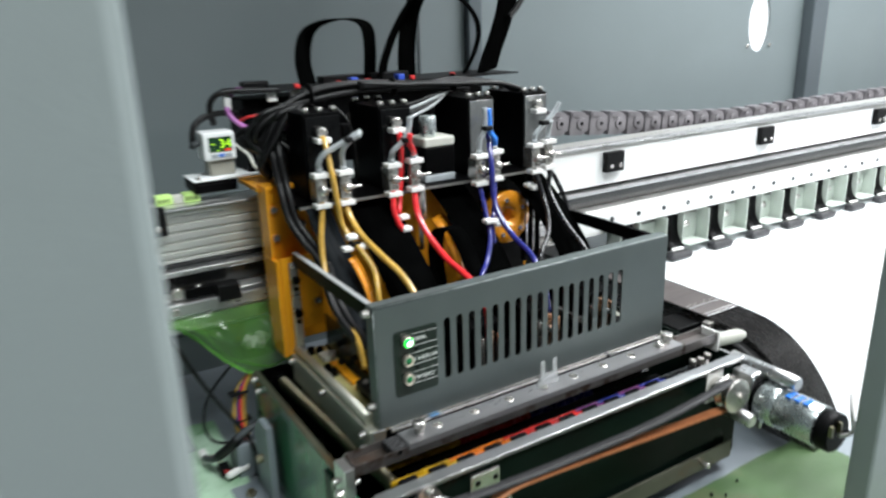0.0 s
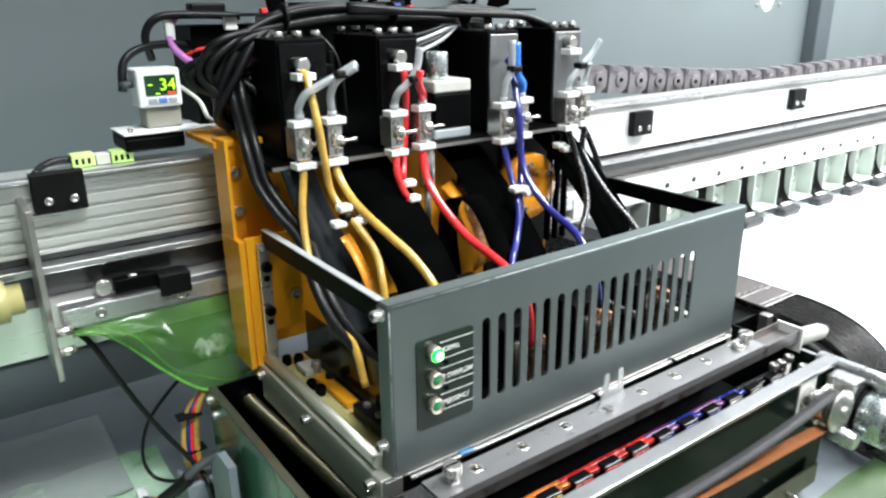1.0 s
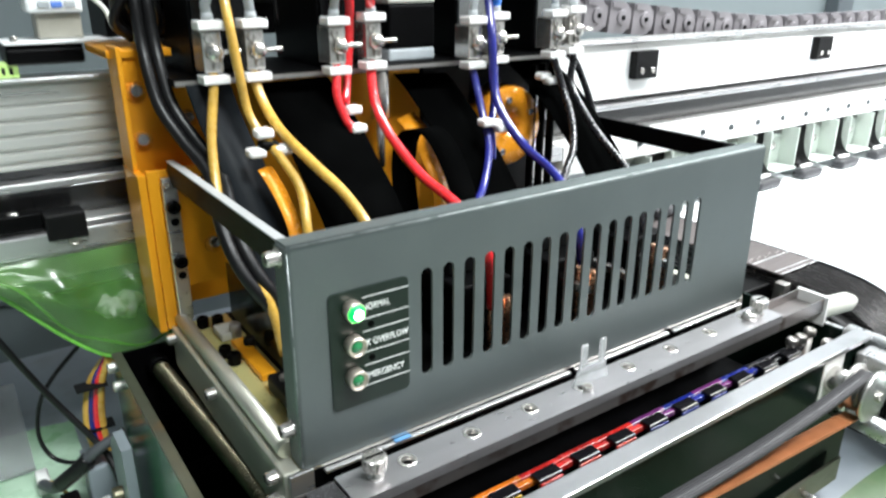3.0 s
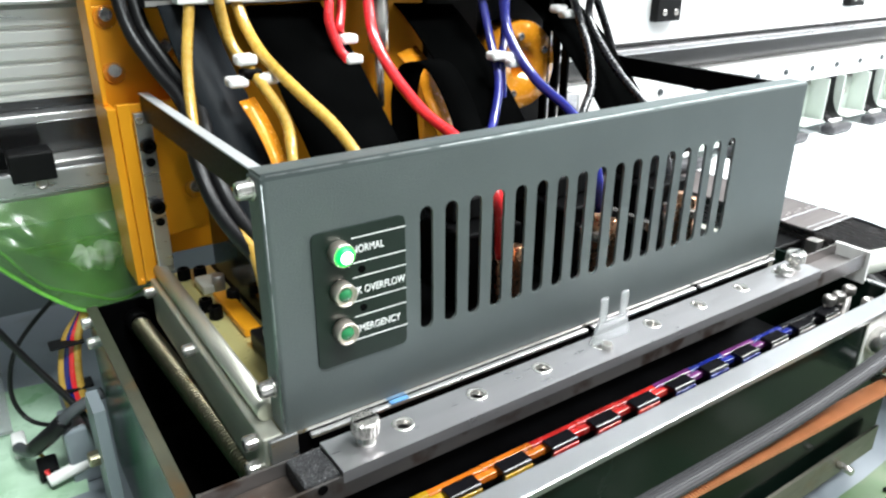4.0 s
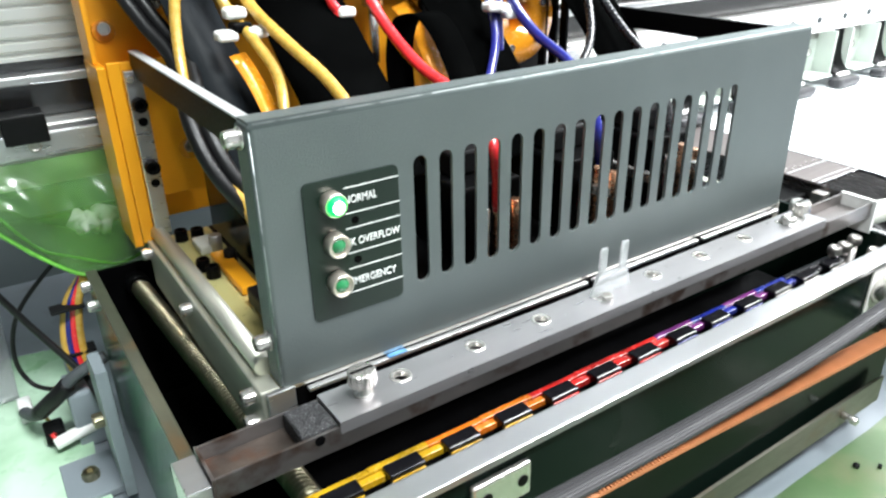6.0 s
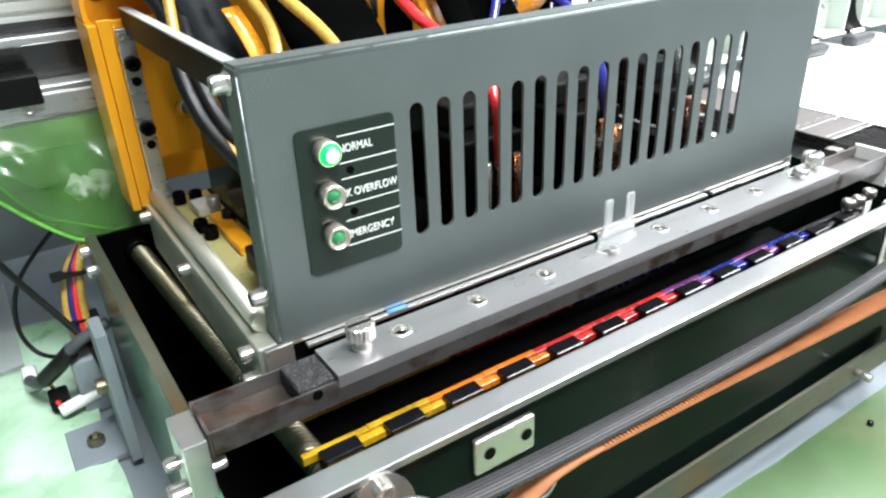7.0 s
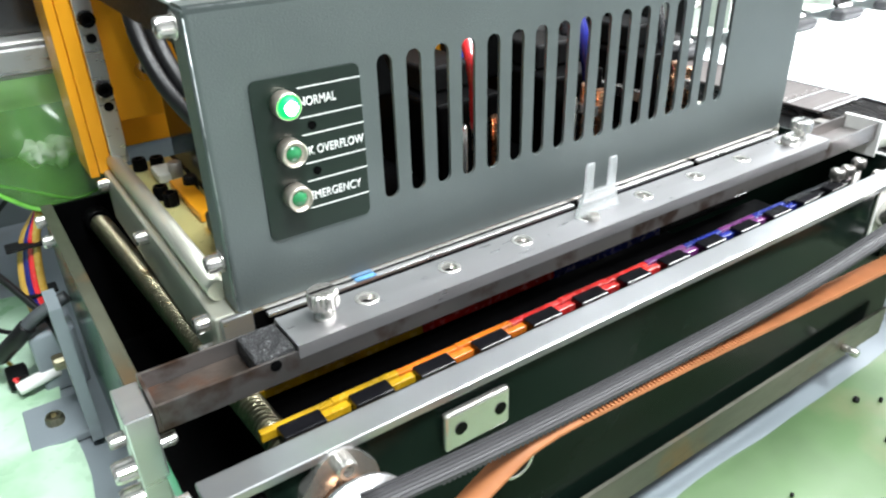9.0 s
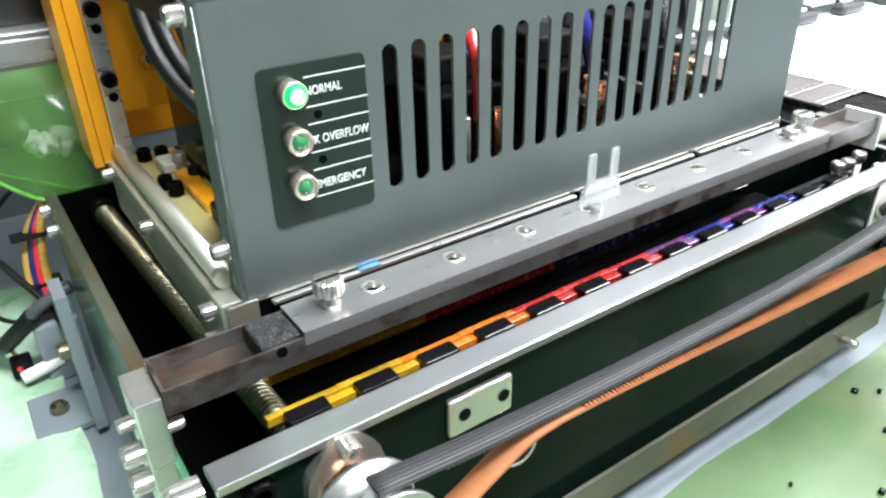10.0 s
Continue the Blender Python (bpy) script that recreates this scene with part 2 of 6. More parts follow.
M_LENS = mat("unlit_lens", (0.02, 0.20, 0.07), 0.2, 0.0, 0.1, 60, 0, coat=0.6)
M_REDDIG = glow("red_digit", (1.0, 0.06, 0.03), 0.9)
M_DIGIT = glow("lime_digit", (0.50, 1.0, 0.03), 1.1)
M_ROOM = mat("workshop_paint", (0.62, 0.64, 0.64), 0.7)
M_ROOMF = mat("workshop_floor", (0.25, 0.27, 0.27), 0.5)


# ---------------------------------------------------------------- mesh helpers
def box(bm, x0, x1, y0, y1, z0, z1, bev=0.0, seg=2):
    vs = [bm.verts.new((x, y, z)) for x in (x0, x1) for y in (y0, y1) for z in (z0, z1)]
    fs = [bm.faces.new([vs[i] for i in f]) for f in
          ((0, 1, 3, 2), (4, 6, 7, 5), (0, 4, 5, 1), (2, 3, 7, 6), (0, 2, 6, 4), (1, 5, 7, 3))]
    if bev:
        bmesh.ops.bevel(bm, geom=list({e for f in fs for e in f.edges}), offset=bev, segments=seg, affect="EDGES", profile=0.5)
    return bm


def frame_of(axis):
    axis = axis.normalized()
    side = axis.cross(Vector((0, 0, 1)))
    if side.length < 1e-4:
        side = Vector((1, 0, 0))
    side.normalize()
    return side, side.cross(axis).normalized()


def lathe(bm, p0, p1, prof, n=20, caps=True):
    """Rings of radius r at the share s from p0 to p1."""
    p0, p1 = Vector(p0), Vector(p1)
    u, v = frame_of(p1 - p0)
    rings = []
    for s, r in prof:
        c = p0.lerp(p1, s)
        rings.append([bm.verts.new(c + u * r * math.cos(2 * math.pi * k / n) + v * r * math.sin(2 * math.pi * k / n)) for k in range(n)])
    for a, b in zip(rings, rings[1:]):
        for k in range(n):
            bm.faces.new((a[k], a[(k + 1) % n], b[(k + 1) % n], b[k])).smooth = True
    if caps:
        bm.faces.new(rings[0][::-1])
        bm.faces.new(rings[-1])
    return bm


def cyl(bm, p0, p1, r, n=18, bev=0.0):
    h = (Vector(p1) - Vector(p0)).length
    e = min(bev / h, 0.45) if bev else 0
    prof = [(0, r - bev), (e, r), (1 - e, r), (1, r - bev)] if bev else [(0, r), (1, r)]
    return lathe(bm, p0, p1, prof, n)


def smooth_path(pts, steps=6):
    p = [Vector(q) for q in pts]
    p = [p[0] * 2 - p[1]] + p + [p[-1] * 2 - p[-2]]
    out = []
    for a, b, c, d in zip(p, p[1:], p[2:], p[3:]):
        for k in range(steps):
            t = k / steps
            out.append(0.5 * ((2 * b) + (c - a) * t + (2 * a - 5 * b + 4 * c - d) * t * t + (3 * b - a - 3 * c + d) * t ** 3))
    return out + [p[-2]]


def sweep(bm, pts, r, n=10, steps=6):
    path = smooth_path(pts, steps)
    rings, u = [], None
    for i, c in enumerate(path):
        d = (path[min(i + 1, len(path) - 1)] - path[max(i - 1, 0)]).normalized()
        u = frame_of(d)[0] if u is None else (u - d * u.dot(d)).normalized()
        v = d.cross(u)
        rings.append([bm.verts.new(c + u * r * math.cos(2 * math.pi * k / n) + v * r * math.sin(2 * math.pi * k / n)) for k in range(n)])
    for a, b in zip(rings, rings[1:]):
        for k in range(n):
            bm.faces.new((a[k], a[(k + 1) % n], b[(k + 1) % n], b[k])).smooth = True
    bm.faces.new(rings[0][::-1]), bm.faces.new(rings[-1])
    return bm


def ribbon(bm, pts, across, thick, steps=8):
    """A flat band along pts; across is the half width as a vector."""
    path, across = smooth_path(pts, steps), Vector(across)
    rows = []
    for i, c in enumerate(path):
        d = (path[min(i + 1, len(path) - 1)] - path[max(i - 1, 0)]).normalized()
        nrm = d.cross(across).normalized() * thick / 2
        rows.append([bm.verts.new(c + s * across + q * nrm) for s, q in ((-1, -1), (1, -1), (1, 1), (-1, 1))])
    for a, b in zip(rows, rows[1:]):
        for k in range(4):
            f = bm.faces.new((a[k], a[(k + 1) % 4], b[(k + 1) % 4], b[k]))
            f.smooth = k in (0, 2)
    bm.faces.new(rows[0][::-1]), bm.faces.new(rows[-1])
    return bm


def extrude_x(bm, prof, x0, x1):
    """A closed outline of (y, z) drawn out along x."""
    a = [bm.verts.new((x0, y, z)) for y, z in prof]
    b = [bm.verts.new((x1, y, z)) for y, z in prof]
    n = len(prof)
    for k in range(n):
        bm.faces.new((a[k], a[(k + 1) % n], b[(k + 1) % n], b[k]))
    bm.faces.new(a[::-1]), bm.faces.new(b)
    return bm


def bm_new():
    return bmesh.new()


BASE = {}


def thing(name, at, label, category, group="", kind=""):
    ob = new(name)
    ob.location = at
    ob.empty_display_size = 0.01
    BASE[ob.name] = Vector(at)
    return tagged(ob, label, category, group, kind)


def part(name, bm, material, parent=None, label="", smooth=False):
    me = bpy.data.meshes.new(name)
    bmesh.ops.recalc_face_normals(bm, faces=bm.faces)
    base = BASE[parent.name] if parent else Vector((0, 0, 0))
    bm.transform(Matrix.Translation(-base))
    if smooth:
        for f in bm.faces:
            f.smooth = True
    bm.to_mesh(me)
    bm.free()
    me.materials.append(material)
    ob = new(name, me)
    if parent:
        ob.parent = parent
    BASE[ob.name] = base
    if label:
        ob["label"] = label
    return ob


def solo(name, bm, material, label, category, group="", kind="", smooth=False):
    return tagged(part(name, bm, material, None, "", smooth), label, category, group, kind)


def words(name, text, size, at, material, parent, turn=(90, 0, 0), depth=0.0002):
    cu = bpy.data.curves.new(name, "FONT")
    cu.body, cu.size, cu.extrude = text, size, depth
    tmp = new(name + "_curve", cu)
    me = bpy.data.meshes.new_from_object(tmp)
    bpy.data.objects.remove(tmp)
    bm = bm_new()
    bm.from_mesh(me)
    bm.transform(pose(*at, *turn))
    return part(name, bm, material, parent)


def screw(name, at, axis, parent, r=0.0035, h=0.004, material=None):
    """A socket-head screw: a knurled head with a bevelled rim and a hexagonal well."""
    at, axis = Vector(at), Vector(axis).normalized()
    u, v = frame_of(axis)
    bm, n, rings = bm_new(), 24, []
    for f, q, ridge in ((0.0, 1.0, 1), (0.80, 1.0, 1), (1.0, 0.86, 0)):
        ring = []
        for k in range(n):
            a = 2 * math.pi * k / n
            e = r * q * (0.93 if ridge and k % 2 else 1.0)
            ring.append(bm.verts.new(at + axis * h * f + (u * math.cos(a) + v * math.sin(a)) * e))
        rings.append(ring)
    for f in (1.0, 0.4):
        ring = []
        for k in range(n):
            a = 2 * math.pi * k / n
            e = r * 0.5 / math.cos((a % (math.pi / 3)) - math.pi / 6)
            ring.append(bm.verts.new(at + axis * h * f + (u * math.cos(a) + v * math.sin(a)) * e))
        rings.append(ring)
    for a, b in zip(rings, rings[1:]):
        for k in range(n):
            bm.faces.new((a[k], a[(k + 1) % n], b[(k + 1) % n], b[k]))
    bm.faces.new(rings[0][::-1])
    bm.faces.new(rings[-1])
    return part(name, bm, material or M_STEEL, parent)

# ---------------------------------------------------------------- setting
def slab(name, x0, x1, y0, y1, z0, z1, material, label, category="structure"):
    return solo(name, box(bm_new(), x0, x1, y0, y1, z0, z1), material, label, category, kind="structure")


slab("floor", -3.0, 4.2, -3.2, 2.4, -1.06, -1.0, M_ROOMF, "grey painted workshop floor", "floor")
slab("ceiling", -3.0, 4.2, -3.2, 2.4, 2.2, 2.26, M_ROOM, "pale workshop ceiling", "ceiling")
slab("wall_west", -3.06, -3.0, -3.2, 2.4, -1.0, 2.2, M_ROOM, "pale painted workshop wall", "wall")
slab("wall_east", 4.2, 4.26, -3.2, 2.4, -1.0, 2.2, M_ROOM, "pale painted workshop wall", "wall")
slab("wall_south", -3.0, 4.2, -3.26, -3.2, -1.0, 2.2, M_ROOM, "pale painted workshop wall", "wall")
slab("wall_north", -3.0, 4.2, 2.4, 2.46, -1.0, 2.2, M_ROOM, "pale painted workshop wall", "wall")

# back panel of the machine, with an oval opening
OX, OZ, OA, OB = 1.345, 0.352, 0.040, 0.070


def back_panel():
    bm = bm_new()
    x0, x1, z0, z1, y0, y1 = OX - 0.12, OX + 0.12, OZ - 0.15, OZ + 0.15, 0.578, 0.582
    ang = sorted([2 * math.pi * k / 40 for k in range(40)] + [math.atan2(sz, sx) % (2 * math.pi) for sx in (0.12, -0.12) for sz in (0.15, -0.15)])
    n, loops = len(ang), []
    for y in (y0, y1):
        inner, outer = [], []
        for k in range(n):
            a = ang[k]
            c, s = math.cos(a), math.sin(a)
            inner.append(bm.verts.new((OX + OA * c, y, OZ + OB * s)))
            q = min(0.12 / max(abs(c), 1e-6), 0.15 / max(abs(s), 1e-6))
            outer.append(bm.verts.new((OX + q * c, y, OZ + q * s)))
        for k in range(n):
            bm.faces.new((outer[k], outer[(k + 1) % n], inner[(k + 1) % n], inner[k]))
        loops.append(inner)
    for k in range(n):
        bm.faces.new((loops[0][k], loops[0][(k + 1) % n], loops[1][(k + 1) % n], loops[1][k]))
    box(bm, -1.2, x0, y0, y1, -0.168, 1.15)
    box(bm, x1, 3.2, y0, y1, -0.168, 1.15)
    box(bm, x0, x1, y0, y1, -0.168, z0)
    box(bm, x0, x1, y0, y1, z1, 1.15)
    return bm


solo("wall_back", back_panel(), M_WALL, "blue-grey painted steel back panel with an oval opening", "wall", kind="structure")
solo("oval_window", lathe(bm_new(), (OX, 0.5835, OZ), (OX, 0.586, OZ), [(0, 0.09), (1, 0.09)], 32), M_PAPER,
     "bright white oval opening seen in the cabinet back", "opening", kind="structure")
for sx in (OX - 0.042, OX + 0.044):
    solo("bolt", cyl(bm_new(), (sx, 0.574, OZ - 0.055), (sx, 0.5775, OZ - 0.055), 0.004, 12), M_STEEL,
         "small steel bolt beside the oval opening", "bolt", "bolts by the oval opening")


def wall_post(x, w, depth):
    bm = bm_new()
    box(bm, x, x + w, 0.577 - depth, 0.577, -0.168, 1.15, 0.003)
    return solo("cabinet_rib", bm, M_RIBPOST, "blue-grey steel upright on the cabinet back", "post", "uprights on the back panel", "structure")


wall_post(1.512, 0.062, 0.03)
wall_post(0.49, 0.03, 0.015)
wall_post(3.0, 0.055, 0.03)
solo("trim", box(bm_new(), 0.392, 0.396, 0.5755, 0.5775, -0.16, 1.1), M_SEAM, "dark vertical panel joint", "trim", kind="structure")
solo("trim", box(bm_new(), -1.2, 0.49, 0.5735, 0.5775, -0.098, -0.094), M_SEAM, "dark horizontal panel joint", "trim", kind="structure")
slab("wall_side", -1.23, -1.2, -0.42, 0.582, -0.168, 1.15, M_WALL, "blue-grey painted cabinet side panel", "wall")
# Added out of view; its edges are set to shade the upper left wall.
slab("shading_roof", -1.23, 0.45, -0.25, 0.582, 1.15, 1.17, M_WALL, "unseen top panel that shades the upper left back wall", "roof")
slab("machine_base", -1.2, 3.2, -0.43, 0.578, -0.22, -0.168, M_BASE, "grey painted machine base plate", "base")
slab("machine_front", -1.2, 3.2, -0.47, -0.432, -1.0, -0.168, M_POST, "grey painted machine front panel", "panel")
bm = box(bm_new(), -0.95, -0.241, -0.425, -0.395, -0.168, 1.15, 0.004)
solo("front_panel_west", bm, M_POST, "pale grey painted cabinet front panel edge", "panel", kind="structure")
bm = box(bm_new(), 0.405, 0.48, -0.262, -0.238, -0.168, 1.15, 0.003)
solo("front_panel_east", bm, M_POST, "grey painted cabinet door edge", "panel", kind="structure")

# green protective film on the base
def film(name, x0, x1, y0, y1, z, seed, material, label, hump=0.004):
    bm, nx, ny = bm_new(), 44, 34
    off = Vector((seed * 7.1, seed * 3.3, 0))
    grid = []
    for i in range(nx + 1):
        row = []
        for j in range(ny + 1):
            x, y = x0 + (x1 - x0) * i / nx, y0 + (y1 - y0) * j / ny
            e = 0.006 * noise.noise(Vector((x * 14, y * 14, 0)) + off)
            h = hump * (0.5 + abs(noise.noise(Vector((x * 18, y * 18, 1)) + off)) + 0.6 * abs(noise.noise(Vector((x * 50, y * 30, 4)) + off)))
            row.append(bm.verts.new((x + e, y + e * (1 if j in (0, ny) else 0.3), z + h)))
        grid.append(row)
    for i in range(nx):
        for j in range(ny):
            bm.faces.new((grid[i][j], grid[i + 1][j], grid[i + 1][j + 1], grid[i][j + 1])).smooth = True
    return solo(name, bm, material, label, "plastic film", "protective film on the base")


film("plastic_film", -0.42, -0.075, -0.30, 0.40, -0.167, 2, M_FILM2, "crumpled translucent green plastic film on the grey base", 0.006)
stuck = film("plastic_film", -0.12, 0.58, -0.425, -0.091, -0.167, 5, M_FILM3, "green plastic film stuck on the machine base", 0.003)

for sx, sy, sr in ((0.374, -0.108, 0.0022), (0.387, -0.118, 0.0014), (0.421, -0.108, 0.0018), (0.352, -0.140, 0.0013), (0.300, -0.165, 0.0020), (0.262, -0.131, 0.0012), (0.215, -0.178, 0.0016)):
    part("ink_spot", lathe(bm_new(), (sx, sy, -0.1660), (sx, sy, -0.1615), [(0, sr), (0.9, sr), (1, sr * 0.6)], 9), M_INKD, stuck, "dried black ink spot")

# ---------------------------------------------------------------- print bed on the right
BED = [(0.56, -0.036), (0.06, -0.036), (0.03, -0.037), (0.0, -0.041), (-0.03, -0.051), (-0.06, -0.071),
       (-0.085, -0.097), (-0.105, -0.125), (-0.125, -0.166)]
BED = BED[:1] + [(q.y, q.z) for q in smooth_path([(0, y, z) for y, z in BED[1:]], 5)]
bed = thing("print_bed", (0.5, 0.2, -0.168), "worn metal print bed with a curved front edge", "print bed")
bm = extrude_x(bm_new(), [(y, z - 0.002) for y, z in BED] + [(0.56, -0.166)], 0.553, 3.1)
pl_ = part("platen", bm, M_SHEET, bed, "polished curved guide plate")
for f in pl_.data.polygons:
    f.use_smooth = len(f.vertices) == 4 and abs(f.normal.x) < 0.5 and f.normal.z > 0.02
part("side_table", box(bm_new(), 0.551, 0.6195, 0.055, 0.56, -0.0378, -0.0358, 0.0004), M_PLATEN, bed, "worn brownish metal side plate")
for gy, gw in ((0.0535, 0.0025), (0.0605, 0.0015), (0.086, 0.0022)):
    part("guide_strip", box(bm_new(), 0.5515, 0.6190, gy - gw / 2, gy + gw / 2, -0.0357, -0.0348, 0.0003), M_ALU, bed, "bright metal strip")
rv = random.Random(8)
for k in range(9):
    gx, gy = 0.556 + 0.0068 * k, 0.093 + rv.uniform(-0.002, 0.002)
    part("rivet", cyl(bm_new(), (gx, gy, -0.0358), (gx, gy, -0.0350), 0.0014, 8), M_DULL, bed)
part("end_block", box(bm_new(), 0.500, 0.5495, 0.060, 0.105, -0.110, -0.046, 0.002), M_BLACK, bed)
part("end_bracket", box(bm_new(), 0.540, 0.5515, 0.0415, 0.0535, -0.070, -0.041, 0.001), M_DULL, bed, "dull steel bracket")
bm = extrude_x(bm_new(), [(y, z + 0.0012) for y, z in BED] + [(y, z + 0.0002) for y, z in BED[::-1]], 0.620, 2.9)
solo("print_media", bm, M_PAPER, "white print media sheet stretched over the curved bed", "media")
for pts in ([(0.766, 0.062, -0.0344), (0.768, 0.023, -0.0347), (0.752, 0.0, -0.0390)], [(0.945, 0.05, -0.0344), (0.935, 0.035, -0.0345), (0.928, 0.02, -0.0350)]):
    part("ink_trace", ribbon(bm_new(), pts, (0.0012, 0, 0), 0.0004), M_TRACE, bpy.data.objects["print_media"], "faint ink trace")
bm = ribbon(bm_new(), [(0.5405, 0.03, -0.050), (0.5395, -0.03, -0.066), (0.538, -0.068, -0.095), (0.536, -0.098, -0.140)], (0.010, 0, 0), 0.012)
solo("bed_side_guard", bm, M_MATT, "black curved guard beside the print bed", "guard")

# ---------------------------------------------------------------- beam with rails
beam = thing("gantry_beam", (0.8, 0.33, -0.168), "long silver aluminium gantry beam with ribs and a linear rail", "gantry beam")
BX0, BX1 = -0.235, 3.0
prof = [(0.352, 0.176), (0.300, 0.176), (0.297, 0.173)]
for z in (0.163, 0.152, 0.141, 0.130, 0.121):
    prof += [(0.297, z), (0.3005, z - 0.0012), (0.3005, z - 0.0032), (0.297, z - 0.0044)]
prof += [(0.297, 0.114), (0.352, 0.114)]
part("extrusion", extrude_x(bm_new(), prof, BX0, BX1), M_BEAM, beam)
part("cover_strip", box(bm_new(), 0.43, BX1, 0.2935, 0.2968, 0.112, 0.168), M_BEAMW, beam, "white cover strip")
part("top_edge", box(bm_new(), BX0, BX1, 0.288, 0.300, 0.1765, 0.180, 0.001), M_ALU, beam)
part("black_channel", box(bm_new(), BX0, BX1, 0.305, 0.36, 0.074, 0.1138), M_CHAN, beam, "black recessed channel")
part("ledge", box(bm_new(), BX0, BX1, 0.285, 0.304, 0.100, 0.106, 0.001), M_ALU, beam)
part("lower_body", box(bm_new(), BX0, BX1, 0.284, 0.36, 0.030, 0.0735), M_BEAM, beam)
part("guide_rail", box(bm_new(), -0.155, 0.44, 0.266, 0.2838, 0.055, 0.072, 0.0015), M_ALU, beam, "ground steel guide rail")
for k in range(9):
    x = -0.125 + 0.0667 * k
    part("rail_screw", lathe(bm_new(), (x, 0.2662, 0.0635), (x, 0.2648, 0.0635), [(0, 0.0045), (1, 0.0042), (1, 0.0026), (0.2, 0.0024)], 14), M_DULL, beam)
for sx in (-0.118, -0.093):
    part("bolt", cyl(bm_new(), (sx, 0.2838, 0.0805), (sx, 0.277, 0.0805), 0.0072, 16, 0.0008), M_STEEL, beam)
part("limit_switch", box(bm_new(), -0.075, -0.048, 0.262, 0.284, 0.066, 0.0855, 0.0012), M_MATT, beam, "small black limit switch")
part("switch_body", box(bm_new(), -0.110, -0.0755, 0.272, 0.284, 0.074, 0.0865, 0.001), M_BLACK, beam)
# clamp strip with bolts over the bed
part("clamp_strip", box(bm_new(), 0.442, BX1, 0.266, 0.2835, 0.0425, 0.0705, 0.001), M_BEAMW, beam, "white clamp strip")
for k in range(26):
    x = 0.568 + 0.0612 * k
    part("clamp_bolt", lathe(bm_new(), (x, 0.2662, 0.0590), (x, 0.2638, 0.0590), [(0, 0.0042), (1, 0.0038), (1, 0.0022), (0.2, 0.0020)], 10), M_SEAM, beam)
part("end_plate", box(bm_new(), -0.168, -0.163, 0.245, 0.30, 0.02, 0.165, 0.001), M_DULL, beam, "thin steel end plate")
part("gold_roller", lathe(bm_new(), (-0.235, 0.255, 0.095), (-0.180, 0.255, 0.095),
     [(0, 0.012), (0.2, 0.012), (0.22, 0.017), (0.8, 0.017), (0.82, 0.012), (1, 0.012)], 20), M_PALEY, beam)
for z in (0.040, 0.058):
    part("standoff", cyl(bm_new(), (-0.163, 0.258, z), (-0.150, 0.258, z), 0.004, 12), M_STEEL, beam)


def stop_block(x):
    ob = thing("stop_block", (x, 0.29, 0.145), "small black stop block screwed to the beam", "stop block", "stop blocks on the beam")
    part("body", box(bm_new(), x - 0.020, x + 0.020, 0.2825, 0.2933, 0.133, 0.166, 0.0012), M_MATT, ob)
    for s in (-0.009, 0.010):
        part("screw", lathe(bm_new(), (x + s, 0.2824, 0.143), (x + s, 0.2806, 0.143), [(0, 0.0036), (1, 0.0034), (1, 0.0018), (0.3, 0.0016)], 12), M_STEEL, ob)
    return ob


first = stop_block(0.588)
for k in (1, 2, 3, 4, 5):
    copy_thing(first, pose(0.588 + 0.4 * k, 0.29, 0.145))
left = copy_thing(first, pose(-0.137, 0.292, 0.163))
left["label"] = "black stop block at the end of the beam"


def lever(x):
    ob = thing("hold_down_lever", (x, 0.28, -0.034), "white bracket with a black hold-down foot on the media", "lever", "hold-down levers along the bed")
    part("bracket", box(bm_new(), x - 0.026, x - 0.0235, 0.258, 0.29, -0.020, 0.0415, 0.0005), M_BRACKET, ob, "white steel bracket")
    part("bracket", box(bm_new(), x + 0.0215, x + 0.024, 0.262, 0.29, -0.012, 0.0415, 0.0005), M_BRACKET, ob, "white steel bracket")
    part("back_plate", box(bm_new(), x + 0.0245, x + 0.0835, 0.284, 0.287, -0.014, 0.0415), M_BRACKET, ob)
    part("base_tab", box(bm_new(), x + 0.0245, x + 0.078, 0.250, 0.2835, -0.0165, -0.0145), M_BRACKET, ob)
    part("arm", ribbon(bm_new(), [(x - 0.001, 0.276, 0.0415), (x - 0.001, 0.274, 0.010), (x, 0.268, -0.008), (x, 0.255, -0.019)], (0.0205, 0, 0), 0.004), M_BLACK, ob, "black sprung arm")
    bm = bm_new()
    box(bm, x - 0.026, x + 0.026, 0.238, 0.259, -0.0345, -0.021, 0.005, 3)
    part("foot", bm, M_RUBBER, ob, "black rubber foot")
    part("clevis", box(bm_new(), x - 0.014, x + 0.014, 0.250, 0.262, -0.0205, -0.016, 0.001), M_WHITE, ob)
    part("spring", cyl(bm_new(), (x + 0.030, 0.276, 0.016), (x + 0.050, 0.276, 0.016), 0.0062, 14, 0.001), M_STEEL, ob, "steel spring pin")
    return ob


first = lever(0.938)
for k in range(-3, 17):
    if k:
        copy_thing(first, pose(0.938 + 0.11 * k, 0.28, -0.034))

# cable chain on top of the beam
chain = thing("cable_chain", (0.9, 0.40, 0.176), "grey-black nylon cable chain lying on the beam", "cable chain")
bm = bm_new()
n, r = 14, 0.0205
front = []
for y in (-0.012, 0.012):
    outline = [(-0.0195, -r), (0.002, -r)] + [(0.006 + r * math.sin(a), -r * math.cos(a)) for a in [math.pi * k / n for k in range(n + 1)]] + [(-0.0195, r)]
    front.append([bm.verts.new((x, y, z)) for x, z in outline])
bm.faces.new(front[0]), bm.faces.new(front[1][::-1])
m_ = len(front[0])
